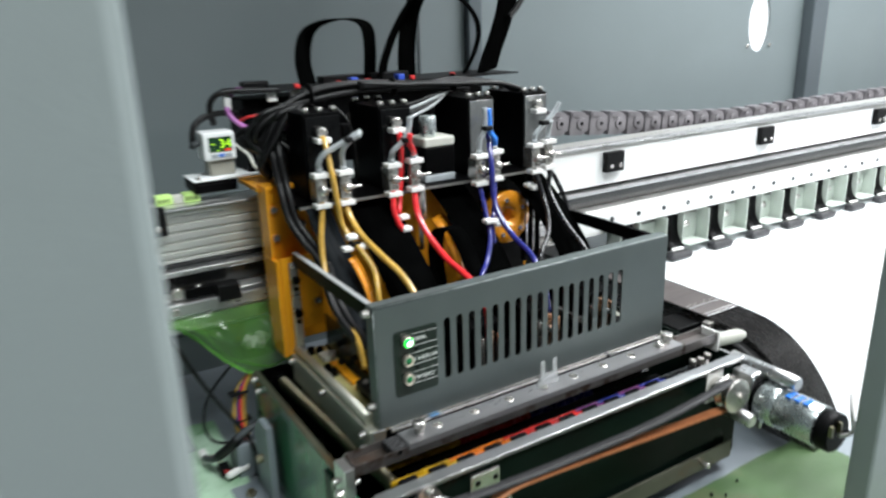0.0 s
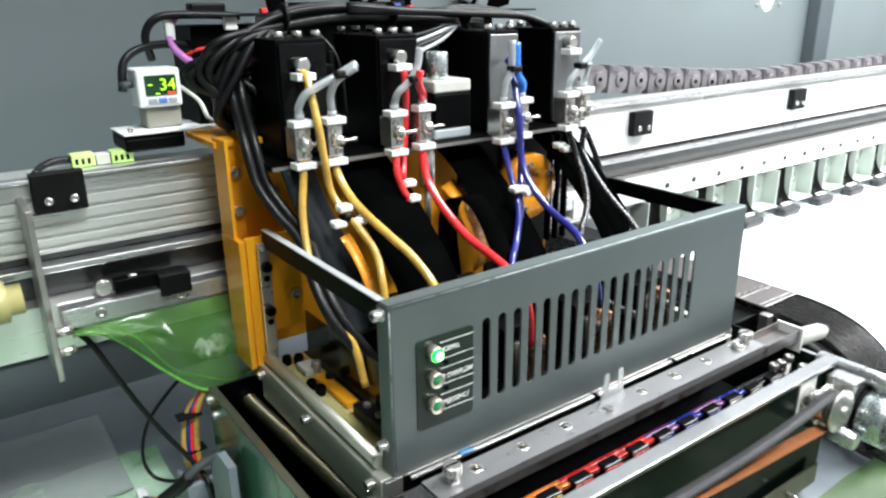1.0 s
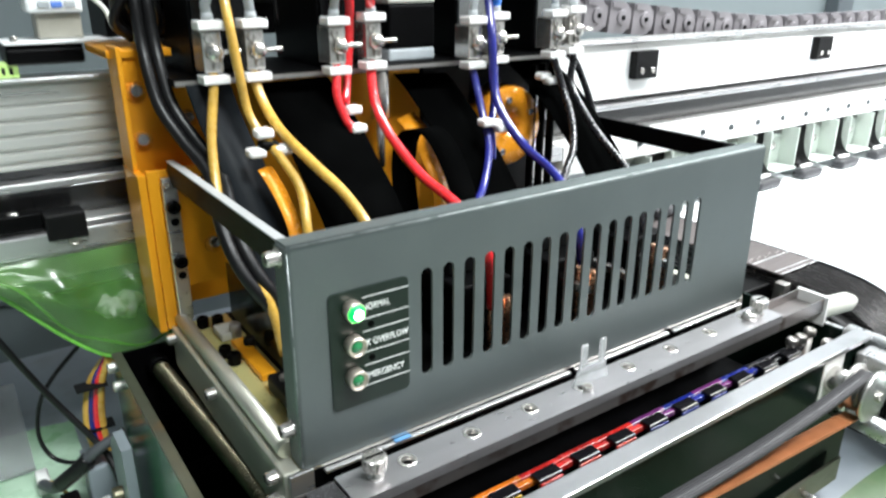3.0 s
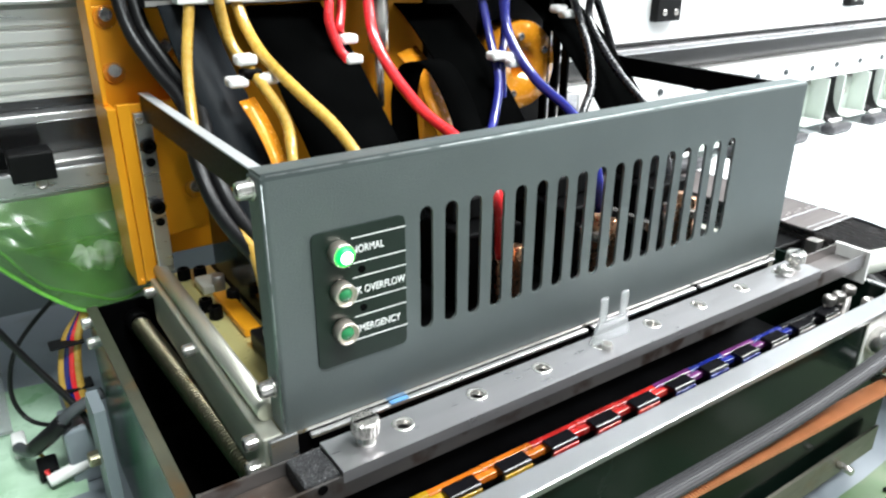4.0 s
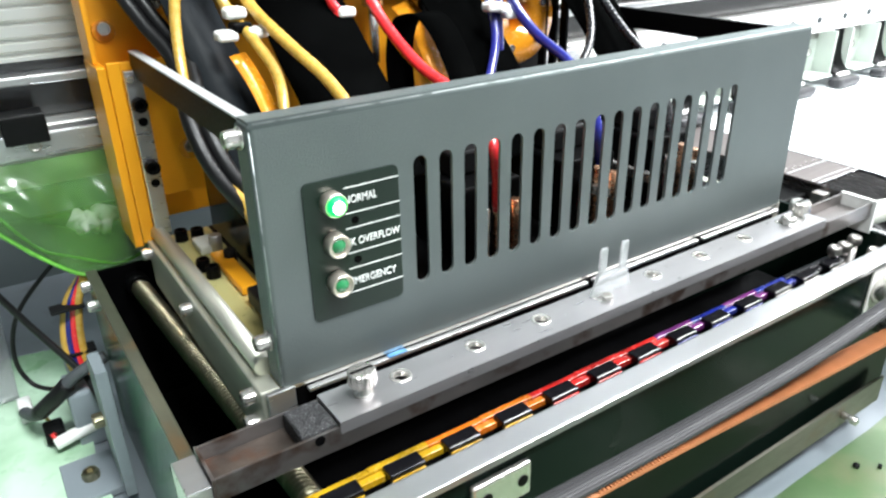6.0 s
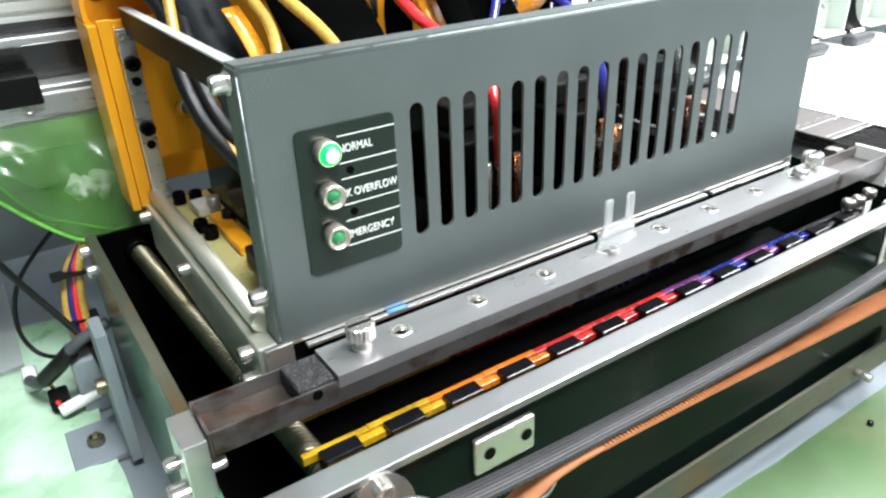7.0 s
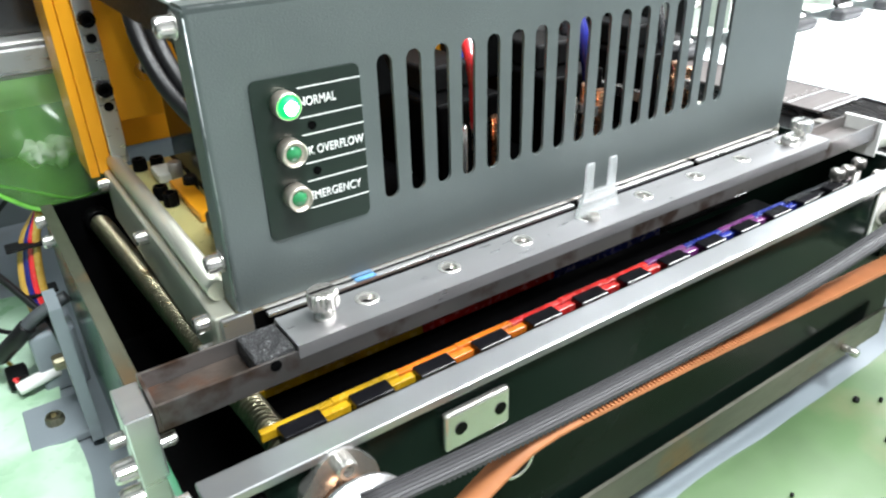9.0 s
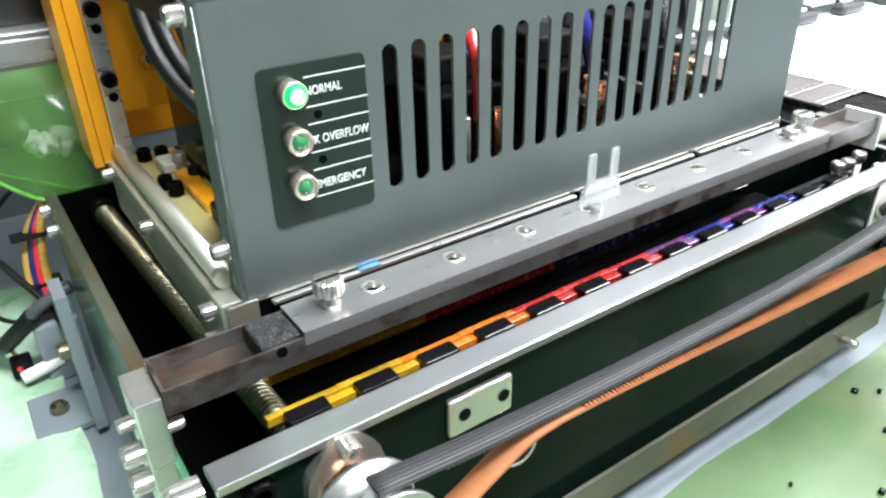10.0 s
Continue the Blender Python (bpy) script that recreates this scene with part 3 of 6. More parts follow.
for k in range(m_):
    bm.faces.new((front[0][k], front[0][(k + 1) % m_], front[1][(k + 1) % m_], front[1][k]))
cyl(bm, (0.006, -0.0118, 0), (0.006, -0.0148, 0), 0.0105, 18, 0.001)
box(bm, -0.017, 0.002, -0.0142, -0.0122, 0.0125, 0.0185)
box(bm, -0.0245, -0.0197, -0.008, 0.008, -0.014, 0.014)
bm.transform(Matrix.Diagonal((0.9, 1, 0.98, 1)))
link_me = bpy.data.meshes.new("link")
bmesh.ops.recalc_face_normals(bm, faces=bm.faces)
bm.to_mesh(link_me)
bm.free()
link_me.materials.append(M_CHAIN)
pin_bm = cyl(bm_new(), (0.006, -0.0149, 0), (0.006, -0.0166, 0), 0.0032, 10)
pin_bm.transform(Matrix.Diagonal((0.9, 1, 0.98, 1)))
pin_me = bpy.data.meshes.new("pin")
pin_bm.to_mesh(pin_me)
pin_bm.free()
pin_me.materials.append(M_BLACK)
for k in range(55):
    x = 0.450 + 0.0453 * k
    lift = max(0.0, 1.02 - x) / 0.43
    link = new("link", link_me)
    link.parent = chain
    link.location = Vector((x, 0.385, 0.1715 + 0.030 * lift ** 1.25 + 0.0008 * math.sin(k * 0.35))) - BASE[chain.name]
    link.rotation_euler = (0, 0.09 * min(1, lift) + 0.012 * math.sin(k * 1.7), 0)
    pin = new("pin", pin_me)
    pin.parent = link
part("tray", box(bm_new(), 0.40, 3.0, 0.366, 0.45, 0.120, 0.1485), M_DULL, chain, "dark steel chain tray")

# lime terminals on the beam end
def terminal(x, y):
    ob = thing("terminal_block", (x, y, 0.1765), "lime-green plug terminal on top of the beam", "terminal", "lime terminals on the beam")
    part("housing", box(bm_new(), x - 0.0095, x + 0.0095, y - 0.008, y + 0.008, 0.1765, 0.1875, 0.001), M_GREENT, ob)
    for k in range(3):
        part("slot", box(bm_new(), x - 0.007 + 0.005 * k, x - 0.0045 + 0.005 * k, y - 0.0084, y - 0.0081, 0.179, 0.184), M_MATT, ob)
    return ob


terminal(-0.108, 0.338)
terminal(-0.076, 0.336)
solo("terminal_holder", box(bm_new(), -0.0980, -0.0860, 0.330, 0.343, 0.1765, 0.1860, 0.001), M_BEIGE, "beige plastic holder between lime terminals", "holder")
solo("sensor_cable", sweep(bm_new(), [(-0.117, 0.338, 0.183), (-0.130, 0.334, 0.184), (-0.142, 0.325, 0.182), (-0.150, 0.31, 0.1795)], 0.003), M_CABLE,
     "short black cable from the lime terminal", "cable")

# green film bag hanging under the rail
bm = bm_new()
rows = []
NI, NJ = 46, 22
for i in range(NI + 1):
    s = i / NI
    x = -0.150 + 0.160 * s
    e = min(1, max(0, (s - 0.08) / 0.60))
    depth = 0.005 + 0.082 * (3 * e ** 2 - 2 * e ** 3) ** 0.9
    row = []
    for j in range(NJ + 1):
        q = j / NJ
        w = noise.noise(Vector((s * 7, q * 3, 2.0))) * 0.007 + noise.noise(Vector((s * 18, q * 9, 5.0))) * 0.003
        y = 0.268 - 0.010 * math.sin(math.pi * q) - 0.016 * q * s + w * math.sin(math.pi * min(1, q * 1.4))
        row.append(bm.verts.new((x, y, 0.053 - depth * q + 0.3 * w * q)))
    for j in range(6):
        q = (j + 1) / 6
        w = noise.noise(Vector((s * 7, q * 3, 9.0))) * 0.005
        row.append(bm.verts.new((x, 0.270 - 0.020 * s + 0.045 * q + w, 0.053 - depth * (1 - 0.25 * q))))
    rows.append(row)
for a, b in zip(rows, rows[1:]):
    for j in range(len(a) - 1):
        bm.faces.new((a[j], b[j], b[j + 1], a[j + 1])).smooth = True
hem = [r[NJ].co.copy() for r in rows[1:-1:3]]
bag = solo("film_bag", bm, M_FILM, "sagging translucent green plastic film under the guide rail", "plastic film")
part("folded_hem", sweep(bm_new(), hem, 0.0017, 8, 3), M_HEM, bag, "folded hem with its highlight in lighter green")
part("inner_fold", sweep(bm_new(), [q + Vector((0.004, 0.004, 0.006 + 0.004 * math.sin(i * 1.3))) for i, q in enumerate(hem[3:])], 0.0011, 6, 3), M_HEM, bag, "thin crease with its highlight in lighter green")
bm = bm_new()
for k in range(6):
    c = Vector((random.uniform(-0.050, -0.022), random.uniform(0.262, 0.285), random.uniform(-0.012, 0.002)))
    bmesh.ops.create_icosphere(bm, subdivisions=2, radius=random.uniform(0.005, 0.009), matrix=Matrix.Translation(c))
for v in bm.verts:
    v.co += Vector((noise.noise(v.co * 300), noise.noise(v.co * 310), noise.noise(v.co * 290))) * 0.006
solo("crumpled_tissue", bm, M_WHITE, "crumpled white tissue inside the green film", "tissue", smooth=True)

# ---------------------------------------------------------------- capping tray
tray = thing("capping_tray", (0.2, 0.09, -0.168), "dark enamelled ink tray with a bright metal front rim", "ink tray")
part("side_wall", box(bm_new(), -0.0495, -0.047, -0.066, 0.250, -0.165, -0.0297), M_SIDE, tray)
part("lip", box(bm_new(), -0.0497, -0.0425, -0.018, 0.250, -0.0294, -0.0275, 0.0005), M_LIP, tray, "stained metal lip")
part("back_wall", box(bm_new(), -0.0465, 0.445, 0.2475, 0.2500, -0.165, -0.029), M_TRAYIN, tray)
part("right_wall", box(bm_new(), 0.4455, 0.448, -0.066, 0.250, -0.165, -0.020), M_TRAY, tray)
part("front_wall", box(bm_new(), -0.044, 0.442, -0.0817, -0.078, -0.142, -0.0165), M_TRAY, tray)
part("front_rim", box(bm_new(), -0.0445, 0.443, -0.0858, -0.0722, -0.0160, -0.012, 0.0006), M_RIM, tray, "bright aluminium rim")
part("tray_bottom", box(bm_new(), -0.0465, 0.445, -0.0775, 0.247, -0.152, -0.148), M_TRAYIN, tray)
bm = extrude_x(bm_new(), [(-0.0825, -0.142), (-0.0885, -0.142), (-0.0885, -0.120), (-0.0865, -0.120), (-0.0865, -0.139), (-0.0825, -0.139)], -0.03, 0.43)
part("bottom_angle", bm, M_ANGLE, tray, "stained angle strip")
part("angle_pin", cyl(bm_new(), (0.376, -0.0887, -0.131), (0.376, -0.100, -0.131), 0.003, 12, 0.0006), M_STEEL, tray)
for (x, y, z) in ((-0.052, 0.238, -0.034), (-0.052, 0.224, -0.043)):
    screw("tray_screw", (-0.0496, y, z), (-1, 0, 0), tray, 0.0042, 0.006)
for (y, z) in ((-0.004, -0.040), (-0.016, -0.062), (-0.010, -0.085), (-0.018, -0.105)):
    screw("tray_screw", (-0.0496, y, z), (-1, 0, 0), tray, 0.0032, 0.005)
part("vertical_gusset", box(bm_new(), -0.0535, -0.0497, -0.010, 0.020, -0.163, -0.034, 0.001), M_TRAY, tray)
for (x, y, z) in ((0.402, -0.0445, -0.0210), (0.427, -0.0450, -0.0195), (0.416, -0.0440, -0.0225), (0.432, -0.0580, -0.0260)):
    part("stud", cyl(bm_new(), (x, y, -0.148), (x, y, z - 0.0062), 0.003, 10), M_DULL, tray)
    part("nut", lathe(bm_new(), (x, y, z - 0.006), (x, y, z), [(0, 0.0048), (0.8, 0.0048), (1, 0.0042), (1, 0.0028), (0.5, 0.0026)], 6), M_DULL, tray)
part("post_block", box(bm_new(), -0.036, -0.016, -0.066, -0.046, -0.070, -0.040, 0.001), M_BLACK, tray)
for x in (-0.030, ):
    screw("rim_bolt", (x, -0.0816, -0.024), (0, -1, 0), tray, 0.006, 0.005, M_BLACK)
screw("rim_bolt", (-0.047, -0.074, -0.020), (-1, 0, 0), tray, 0.0055, 0.012)

# stand bracket left of the tray
br = thing("support_bracket", (-0.075, 0.19, -0.1665), "grey painted angle bracket bolted to the base beside the tray", "bracket")
bm = box(bm_new(), -0.0660, -0.0590, 0.160, 0.212, -0.160, -0.058)
bmesh.ops.bisect_plane(bm, geom=bm.verts[:] + bm.edges[:] + bm.faces[:], plane_co=(-0.06, 0.205, -0.075), plane_no=(0, 1, 1), clear_outer=True)
bmesh.ops.holes_fill(bm, edges=bm.edges[:])
part("upright", bm, M_BASE, br)
part("foot", box(bm_new(), -0.101, -0.0590, 0.174, 0.222, -0.1665, -0.1605, 0.001), M_BASE, br)
screw("foot_bolt", (-0.083, 0.196, -0.1604), (0, 0, 1), br, 0.006, 0.006, M_BRASS)
screw("side_bolt", (-0.0661, 0.190, -0.112), (-1, 0, 0), br, 0.0055, 0.007, M_BRASS)

# lead screw inside the tray
rod = thing("lead_screw", (-0.016, 0.1, -0.05), "bronze threaded lead screw lying in the tray", "lead screw")
RA, RB = Vector((-0.019, 0.247, -0.043)), Vector((-0.001, -0.0775, -0.043))
part("rod", cyl(bm_new(), RA, RB, 0.0054, 18), M_BRASS, rod)
d = (RB - RA)
u, v = frame_of(d)
hel = [RA + d * (0.05 + 0.94 * k / 1400) + (u * math.cos(k * 0.46) + v * math.sin(k * 0.46)) * 0.0057 for k in range(1401)]
bm = bm_new()
rings = []
for i, c in enumerate(hel):
    t_ = (hel[min(i + 1, 1400)] - hel[max(i - 1, 0)]).normalized()
    a_ = (c - (RA + d * ((c - RA).dot(d) / d.dot(d)))).normalized()
    b_ = t_.cross(a_)
    rings.append([bm.verts.new(c + (a_ * math.cos(q) + b_ * math.sin(q)) * 0.0012) for q in (0, 1.57, 3.14, 4.71)])
for a, b in zip(rings, rings[1:]):
    for k in range(4):
        bm.faces.new((a[k], a[(k + 1) % 4], b[(k + 1) % 4], b[k])).smooth = True
part("thread", bm, M_BRASS, rod, "bronze screw thread")
part("collar", cyl(bm_new(), (-0.0188, 0.2465, -0.043), (-0.0182, 0.235, -0.043), 0.0085, 18, 0.001), M_BLACK, rod)

# ink caps in the tray, in four colours, on one carrier
carrier = thing("cap_carrier", (0.2, 0.08, -0.1), "ink-soaked cap carrier stained in yellow, red, blue and black", "carrier plate")


def cap(x, y0, y1, material, w=0.0115, z=-0.0405):
    colour = {M_INKY: "yellow", M_INKR: "red", M_INKB: "blue", M_INKD: "black"}[material]
    ob = part("ink_cap", box(bm_new(), x - w, x + w, y0, y1, z - 0.012, z, 0.0015), material, carrier, "wet " + colour + " ink cap")
    part("pad", box(bm_new(), x - w + 0.0035, x + w - 0.0035, y0 + 0.006, y1 - 0.006, z + 0.0003, z + 0.0022, 0.0006), M_INKD, ob)
    for y in (y0 + 0.003, y1 - 0.003):
        part("screw", cyl(bm_new(), (x, y, z), (x, y, z + 0.002), 0.0022, 8), M_STEEL, ob)


INKS = (M_INKY, M_INKY, M_INKR, M_INKR, M_INKB, M_INKB, M_INKD, M_INKD)
for k, ink in enumerate(INKS):
    cap(0.028 + 0.046 * k, 0.105, 0.200, ink)
    cap(0.051 + 0.046 * k, 0.018, 0.105, ink)
for k, ink in enumerate((M_INKY, M_INKR, M_INKB, M_INKD)):
    part("plate", box(bm_new(), 0.004 + 0.0965 * k, 0.100 + 0.0965 * k, 0.010, 0.222, -0.0585, -0.0535, 0.0006), ink, carrier)
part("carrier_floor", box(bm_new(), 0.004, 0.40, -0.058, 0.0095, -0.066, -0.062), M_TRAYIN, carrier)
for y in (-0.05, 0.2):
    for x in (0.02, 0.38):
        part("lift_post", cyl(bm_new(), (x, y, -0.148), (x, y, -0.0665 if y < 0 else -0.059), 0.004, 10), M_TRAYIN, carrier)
FRONT = (M_INKY, M_INKY, M_INKO, M_INKO, M_INKR, M_INKR, M_INKR, M_INKP, M_INKB, M_INKP, M_INKB, M_INKD, M_INKD)
for k, ink in enumerate(FRONT):
    x = -0.012 + 0.0325 * k
    part("front_bar", box(bm_new(), x, x + 0.0325, -0.0440, -0.0405, -0.0345, -0.0300 + 0.0004 * (k % 2), 0.0004), ink, carrier)
    xs = x + 0.0065
    part("front_tooth", box(bm_new(), xs + 0.0195, xs + 0.0323, -0.0480, -0.0441, -0.0350, -0.0312, 0.0004), ink, carrier)
    lid = part("cap_box", box(bm_new(), xs, xs + 0.019, -0.0530, -0.0441, -0.044, -0.0288, 0.0008), M_INKD, carrier, "black cap box with an inked edge")
    tint = (M_INKY, M_INKR, M_INKB, M_DULL)[min(3, k * 4 // 13)]
    part("inked_edge", box(bm_new(), xs + 0.0005, xs + 0.0185, -0.0540, -0.0532, -0.0450, -0.0310, 0.0003), tint, lid)
    part("box_screw", lathe(bm_new(), (xs + 0.025, -0.0525, -0.044), (xs + 0.025, -0.0525, -0.0395), [(0, 0.0030), (1, 0.0028), (1, 0.0015), (0.4, 0.0013)], 10),
         M_STEEL if k > 9 else tint, carrier)

# drip trough in front of the carriage
tr = thing("drip_trough", (0.2, -0.031, -0.0095), "stained steel drip trough with a screwed-on cover plate", "trough")
bm = extrude_x(bm_new(), [(-0.0435, 0.002), (-0.0435, -0.0095), (-0.0195, -0.0095), (-0.0195, 0.002), (-0.0207, 0.002),
                          (-0.0207, -0.0060), (-0.0423, -0.0060), (-0.0423, 0.002)], -0.046, 0.444)
part("channel", bm, M_TROUGH, tr)
part("end_cap", box(bm_new(), -0.0475, -0.0462, -0.0437, -0.0193, -0.0095, 0.0022), M_TROUGH, tr)
part("end_cap", box(bm_new(), 0.4442, 0.4470, -0.0460, -0.0190, -0.022, 0.0035), M_WHITE, tr, "white end plate")
HOLES = [0.048 + 0.0437 * k for k in range(8)]
bm = bm_new()
y0, y1, z0, z1 = -0.0432, -0.0200, 0.0024, 0.0046
edges_x = [0.009] + [(a + b) / 2 for a, b in zip(HOLES, HOLES[1:])] + [0.382]
for hx, xa, xb in zip(HOLES, edges_x, edges_x[1:]):
    ang = [2 * math.pi * k / 16 for k in range(16)]
    ang = sorted(ang + [math.atan2(sy, sx) % (2 * math.pi) for sx in (xb - hx, xa - hx) for sy in (y1 + 0.0292, y0 + 0.0292)])
    n = len(ang)
    lv = []
    for z in (z1, z0):
        inn, out = [], []
        for k in range(n):
            a = ang[k]
            c, s = math.cos(a), math.sin(a)
            inn.append(bm.verts.new((hx + 0.0038 * c, -0.0292 + 0.0038 * s, z)))
            ex, ey = (xb - hx if c > 0 else hx - xa), (y1 + 0.0292 if s > 0 else -0.0292 - y0)
            q = min(ex / max(abs(c), 1e-6), ey / max(abs(s), 1e-6))
            out.append(bm.verts.new((hx + q * c, -0.0292 + q * s, z)))
        for k in range(n):
            bm.faces.new((out[k], out[(k + 1) % n], inn[(k + 1) % n], inn[k]))
        lv.append((inn, out))
    for k in range(n):
        for which in (0, 1):
            a, b = lv[0][which], lv[1][which]
            bm.faces.new((a[k], a[(k + 1) % n], b[(k + 1) % n], b[k]))
bmesh.ops.remove_doubles(bm, verts=bm.verts, dist=0.00001)
box(bm, 0.009, 0.382, y0 - 0.0006, y0, z0 - 0.004, z1)
part("cover_plate", bm, M_COVERP, tr, "bright cover plate with holes")
for x in HOLES:
    part("hole_liner", lathe(bm_new(), (x, -0.0292, 0.0022), (x, -0.0292, 0.0044), [(0, 0.0030), (1, 0.0037)], 14, caps=False), M_STEEL, tr)
    part("countersink", lathe(bm_new(), (x, -0.0292, 0.00465), (x, -0.0292, 0.0052), [(0, 0.0056), (1, 0.0050), (0.1, 0.0037)], 20, caps=False), M_STEEL, tr)
bm = bm_new()
box(bm, -0.0085, 0.0085, -0.0421, -0.0209, -0.0058, 0.0034, 0.001)
bmesh.ops.subdivide_edges(bm, edges=bm.edges[:], cuts=3, use_grid_fill=True)
for v in bm.verts:
    v.co += Vector((0, 0, 0.0012 * noise.noise(v.co * 900)))
part("bolt_hole", cyl(bm_new(), (-0.001, -0.0434, -0.0005), (-0.001, -0.0439, -0.0005), 0.0024, 14), M_BLACK, tr)
part("residue", box(bm_new(), -0.0455, -0.0090, -0.0420, -0.0210, -0.0059, -0.0048, 0.0004), M_BROWN, tr, "dried brown ink residue")
solo("sponge", bm, M_FOAM, "coarse black sponge in the drip trough", "sponge")


def thumb_screw(x):
    ob = thing("thumb_screw", (x, -0.031, 0.0046), "nickel thumb screw with a slotted knurled head", "screw", "thumb screws on the trough")
    part("shank", lathe(bm_new(), (x, -0.031, 0.0046), (x, -0.031, 0.0100), [(0, 0.0048), (0.3, 0.0048), (0.45, 0.0036), (1, 0.0036)], 16), M_STEEL, ob)
    bm = bm_new()
    n = 40
    rr_ = [0.0064 + (0.0003 if k % 2 else -0.0001) for k in range(n)]
    zz = ((0.0100, -0.001), (0.0106, 0), (0.0168, 0), (0.0175, -0.0008))
    rings = [[bm.verts.new((x + (rr_[k] + dz) * math.cos(2 * math.pi * k / n), -0.031 + (rr_[k] + dz) * math.sin(2 * math.pi * k / n), z)) for k in range(n)] for z, dz in zz]
    for a, b in zip(rings, rings[1:]):
        for k in range(n):
            bm.faces.new((a[k], a[(k + 1) % n], b[(k + 1) % n], b[k]))
    bm.faces.new(rings[0][::-1])
    bm.faces.new(rings[-1])
    part("knurled_head", bm, M_STEEL, ob)
    part("slot", box(bm_new(), x - 0.0055, x + 0.0055, -0.0317, -0.0303, 0.01755, 0.01775), M_BLACK, ob)
    return ob


nut = lathe(bm_new(), (0.3545, -0.0330, 0.0047), (0.3545, -0.0330, 0.0102), [(0, 0.0058), (0.85, 0.0058), (1, 0.0050), (1, 0.0028), (0.6, 0.0027)], 6)
solo("lock_nut", nut, M_STEEL, "bright steel nut on the trough cover", "nut")
thumb_screw(0.027)
thumb_screw(0.368)
clip = thing("plastic_clip", (0.181, -0.027, 0.0046), "clear plastic fork clip standing on the trough cover", "clip")
bm = bm_new()
lo = [bm.verts.new((x, y, z)) for y in (-0.0290, -0.0270) for x, z in ((0.1725, 0.0047), (0.2035, 0.0047), (0.2000, 0.0175), (0.1775, 0.0175))]
for f in ((0, 1, 2, 3), (7, 6, 5, 4), (0, 4, 5, 1), (1, 5, 6, 2), (2, 6, 7, 3), (3, 7, 4, 0)):
    bm.faces.new([lo[q] for q in f])
part("base", bm, M_ACRYL, clip)
for x in (0.1778, 0.1942):
    part("prong", box(bm_new(), x, x + 0.0056, -0.0290, -0.0270, 0.0176, 0.0335, 0.0008), M_ACRYL, clip)
screw("clip_screw", (0.1795, -0.034, 0.0047), (0, 0, 1), clip, 0.0036, 0.003)
blk = thing("trough_bracket", (-0.052, -0.033, -0.066), "bright aluminium block holding the trough end", "bracket")
part("block", box(bm_new(), -0.0580, -0.0480, -0.0445, -0.0215, -0.066, 0.0005, 0.0006), M_ALU, blk)
screw("bolt", (-0.0580, -0.030, -0.016), (-1, 0, 0), blk, 0.0030, 0.006)
screw("bolt", (-0.0580, -0.0385, -0.024), (-1, 0, 0), blk, 0.0046, 0.008)
screw("bolt", (-0.0580, -0.0385, -0.038), (-1, 0, 0), blk, 0.0050, 0.008)
screw("bolt", (-0.0478, -0.0395, -0.017), (1, 0, 0), blk, 0.0028, 0.006)

# ---------------------------------------------------------------- wiper belt drive on the tray front
fl = thing("flange_bearing", (0.0, -0.084, -0.035), "oval nickel flange bearing screwed to the tray front", "bearing")
bm = bm_new()
n = 28
prf = []
for k in range(n):
    a = 2 * math.pi * k / n
    prf.append((0.0145 * math.cos(a) * (1.0 if abs(math.sin(a)) > 0.5 else 1.12), 0.0235 * math.sin(a)))
a_ = [bm.verts.new((0.002 + x, -0.0818, -0.0365 + z)) for x, z in prf]
b_ = [bm.verts.new((0.002 + x, -0.0868, -0.0365 + z)) for x, z in prf]
for k in range(n):
    bm.faces.new((a_[k], a_[(k + 1) % n], b_[(k + 1) % n], b_[k]))
bm.faces.new(a_[::-1]), bm.faces.new(b_)
part("flange", bm, M_STEEL, fl)
part("boss", lathe(bm_new(), (0.002, -0.0869, -0.040), (0.002, -0.096, -0.040), [(0, 0.012), (0.6, 0.011), (1, 0.009)], 22), M_COPPER, fl, "browned bearing boss")
screw("flange_screw", (0.0035, -0.0869, -0.0200), (0, -1, 0), fl, 0.0042, 0.0045)
pp = thing("slide_plate", (0.068, -0.084, -0.034), "nickel plate with two screw holes on the tray front", "plate")
bm = box(bm_new(), 0.0495, 0.0825, -0.0855, -0.0818, -0.0430, -0.0238, 0.0012)
part("plate", bm, M_STEEL, pp)
for x in (0.0570, 0.0775):
    part("hole", lathe(bm_new(), (x, -0.0857, -0.0330), (x, -0.0859, -0.0330), [(0, 0.0030), (1, 0.0030)], 14), M_BLACK, pp)
idl = thing("idler_roller", (0.088, -0.087, -0.069), "black idler with a bright ring on the tray front", "roller")
part("ring", lathe(bm_new(), (0.0868, -0.0818, -0.0685), (0.0868, -0.0870, -0.0685), [(0, 0.0104), (0.85, 0.0104), (1, 0.0098), (1, 0.0082), (0.9, 0.008)], 26), M_STEEL, idl)
part("hub", lathe(bm_new(), (0.0868, -0.0818, -0.0685), (0.0868, -0.0868, -0.0685), [(0, 0.0078), (1, 0.0078), (1, 0.0034), (0.6, 0.0032)], 22), M_BLACK, idl)
pul = thing("belt_pulley", (0.002, -0.103, -0.040), "bright flanged belt pulley", "pulley")
part("pulley_body", lathe(bm_new(), (0.002, -0.0965, -0.040), (0.002, -0.1175, -0.040), [(0, 0.0215), (0.1, 0.0215), (0.12, 0.018), (0.88, 0.018), (0.9, 0.0215), (1, 0.0215)], 30), M_ALU, pul)
belt = thing("timing_belt", (0.2, -0.107, -0.04), "grey toothed timing belt with orange inner teeth", "belt")
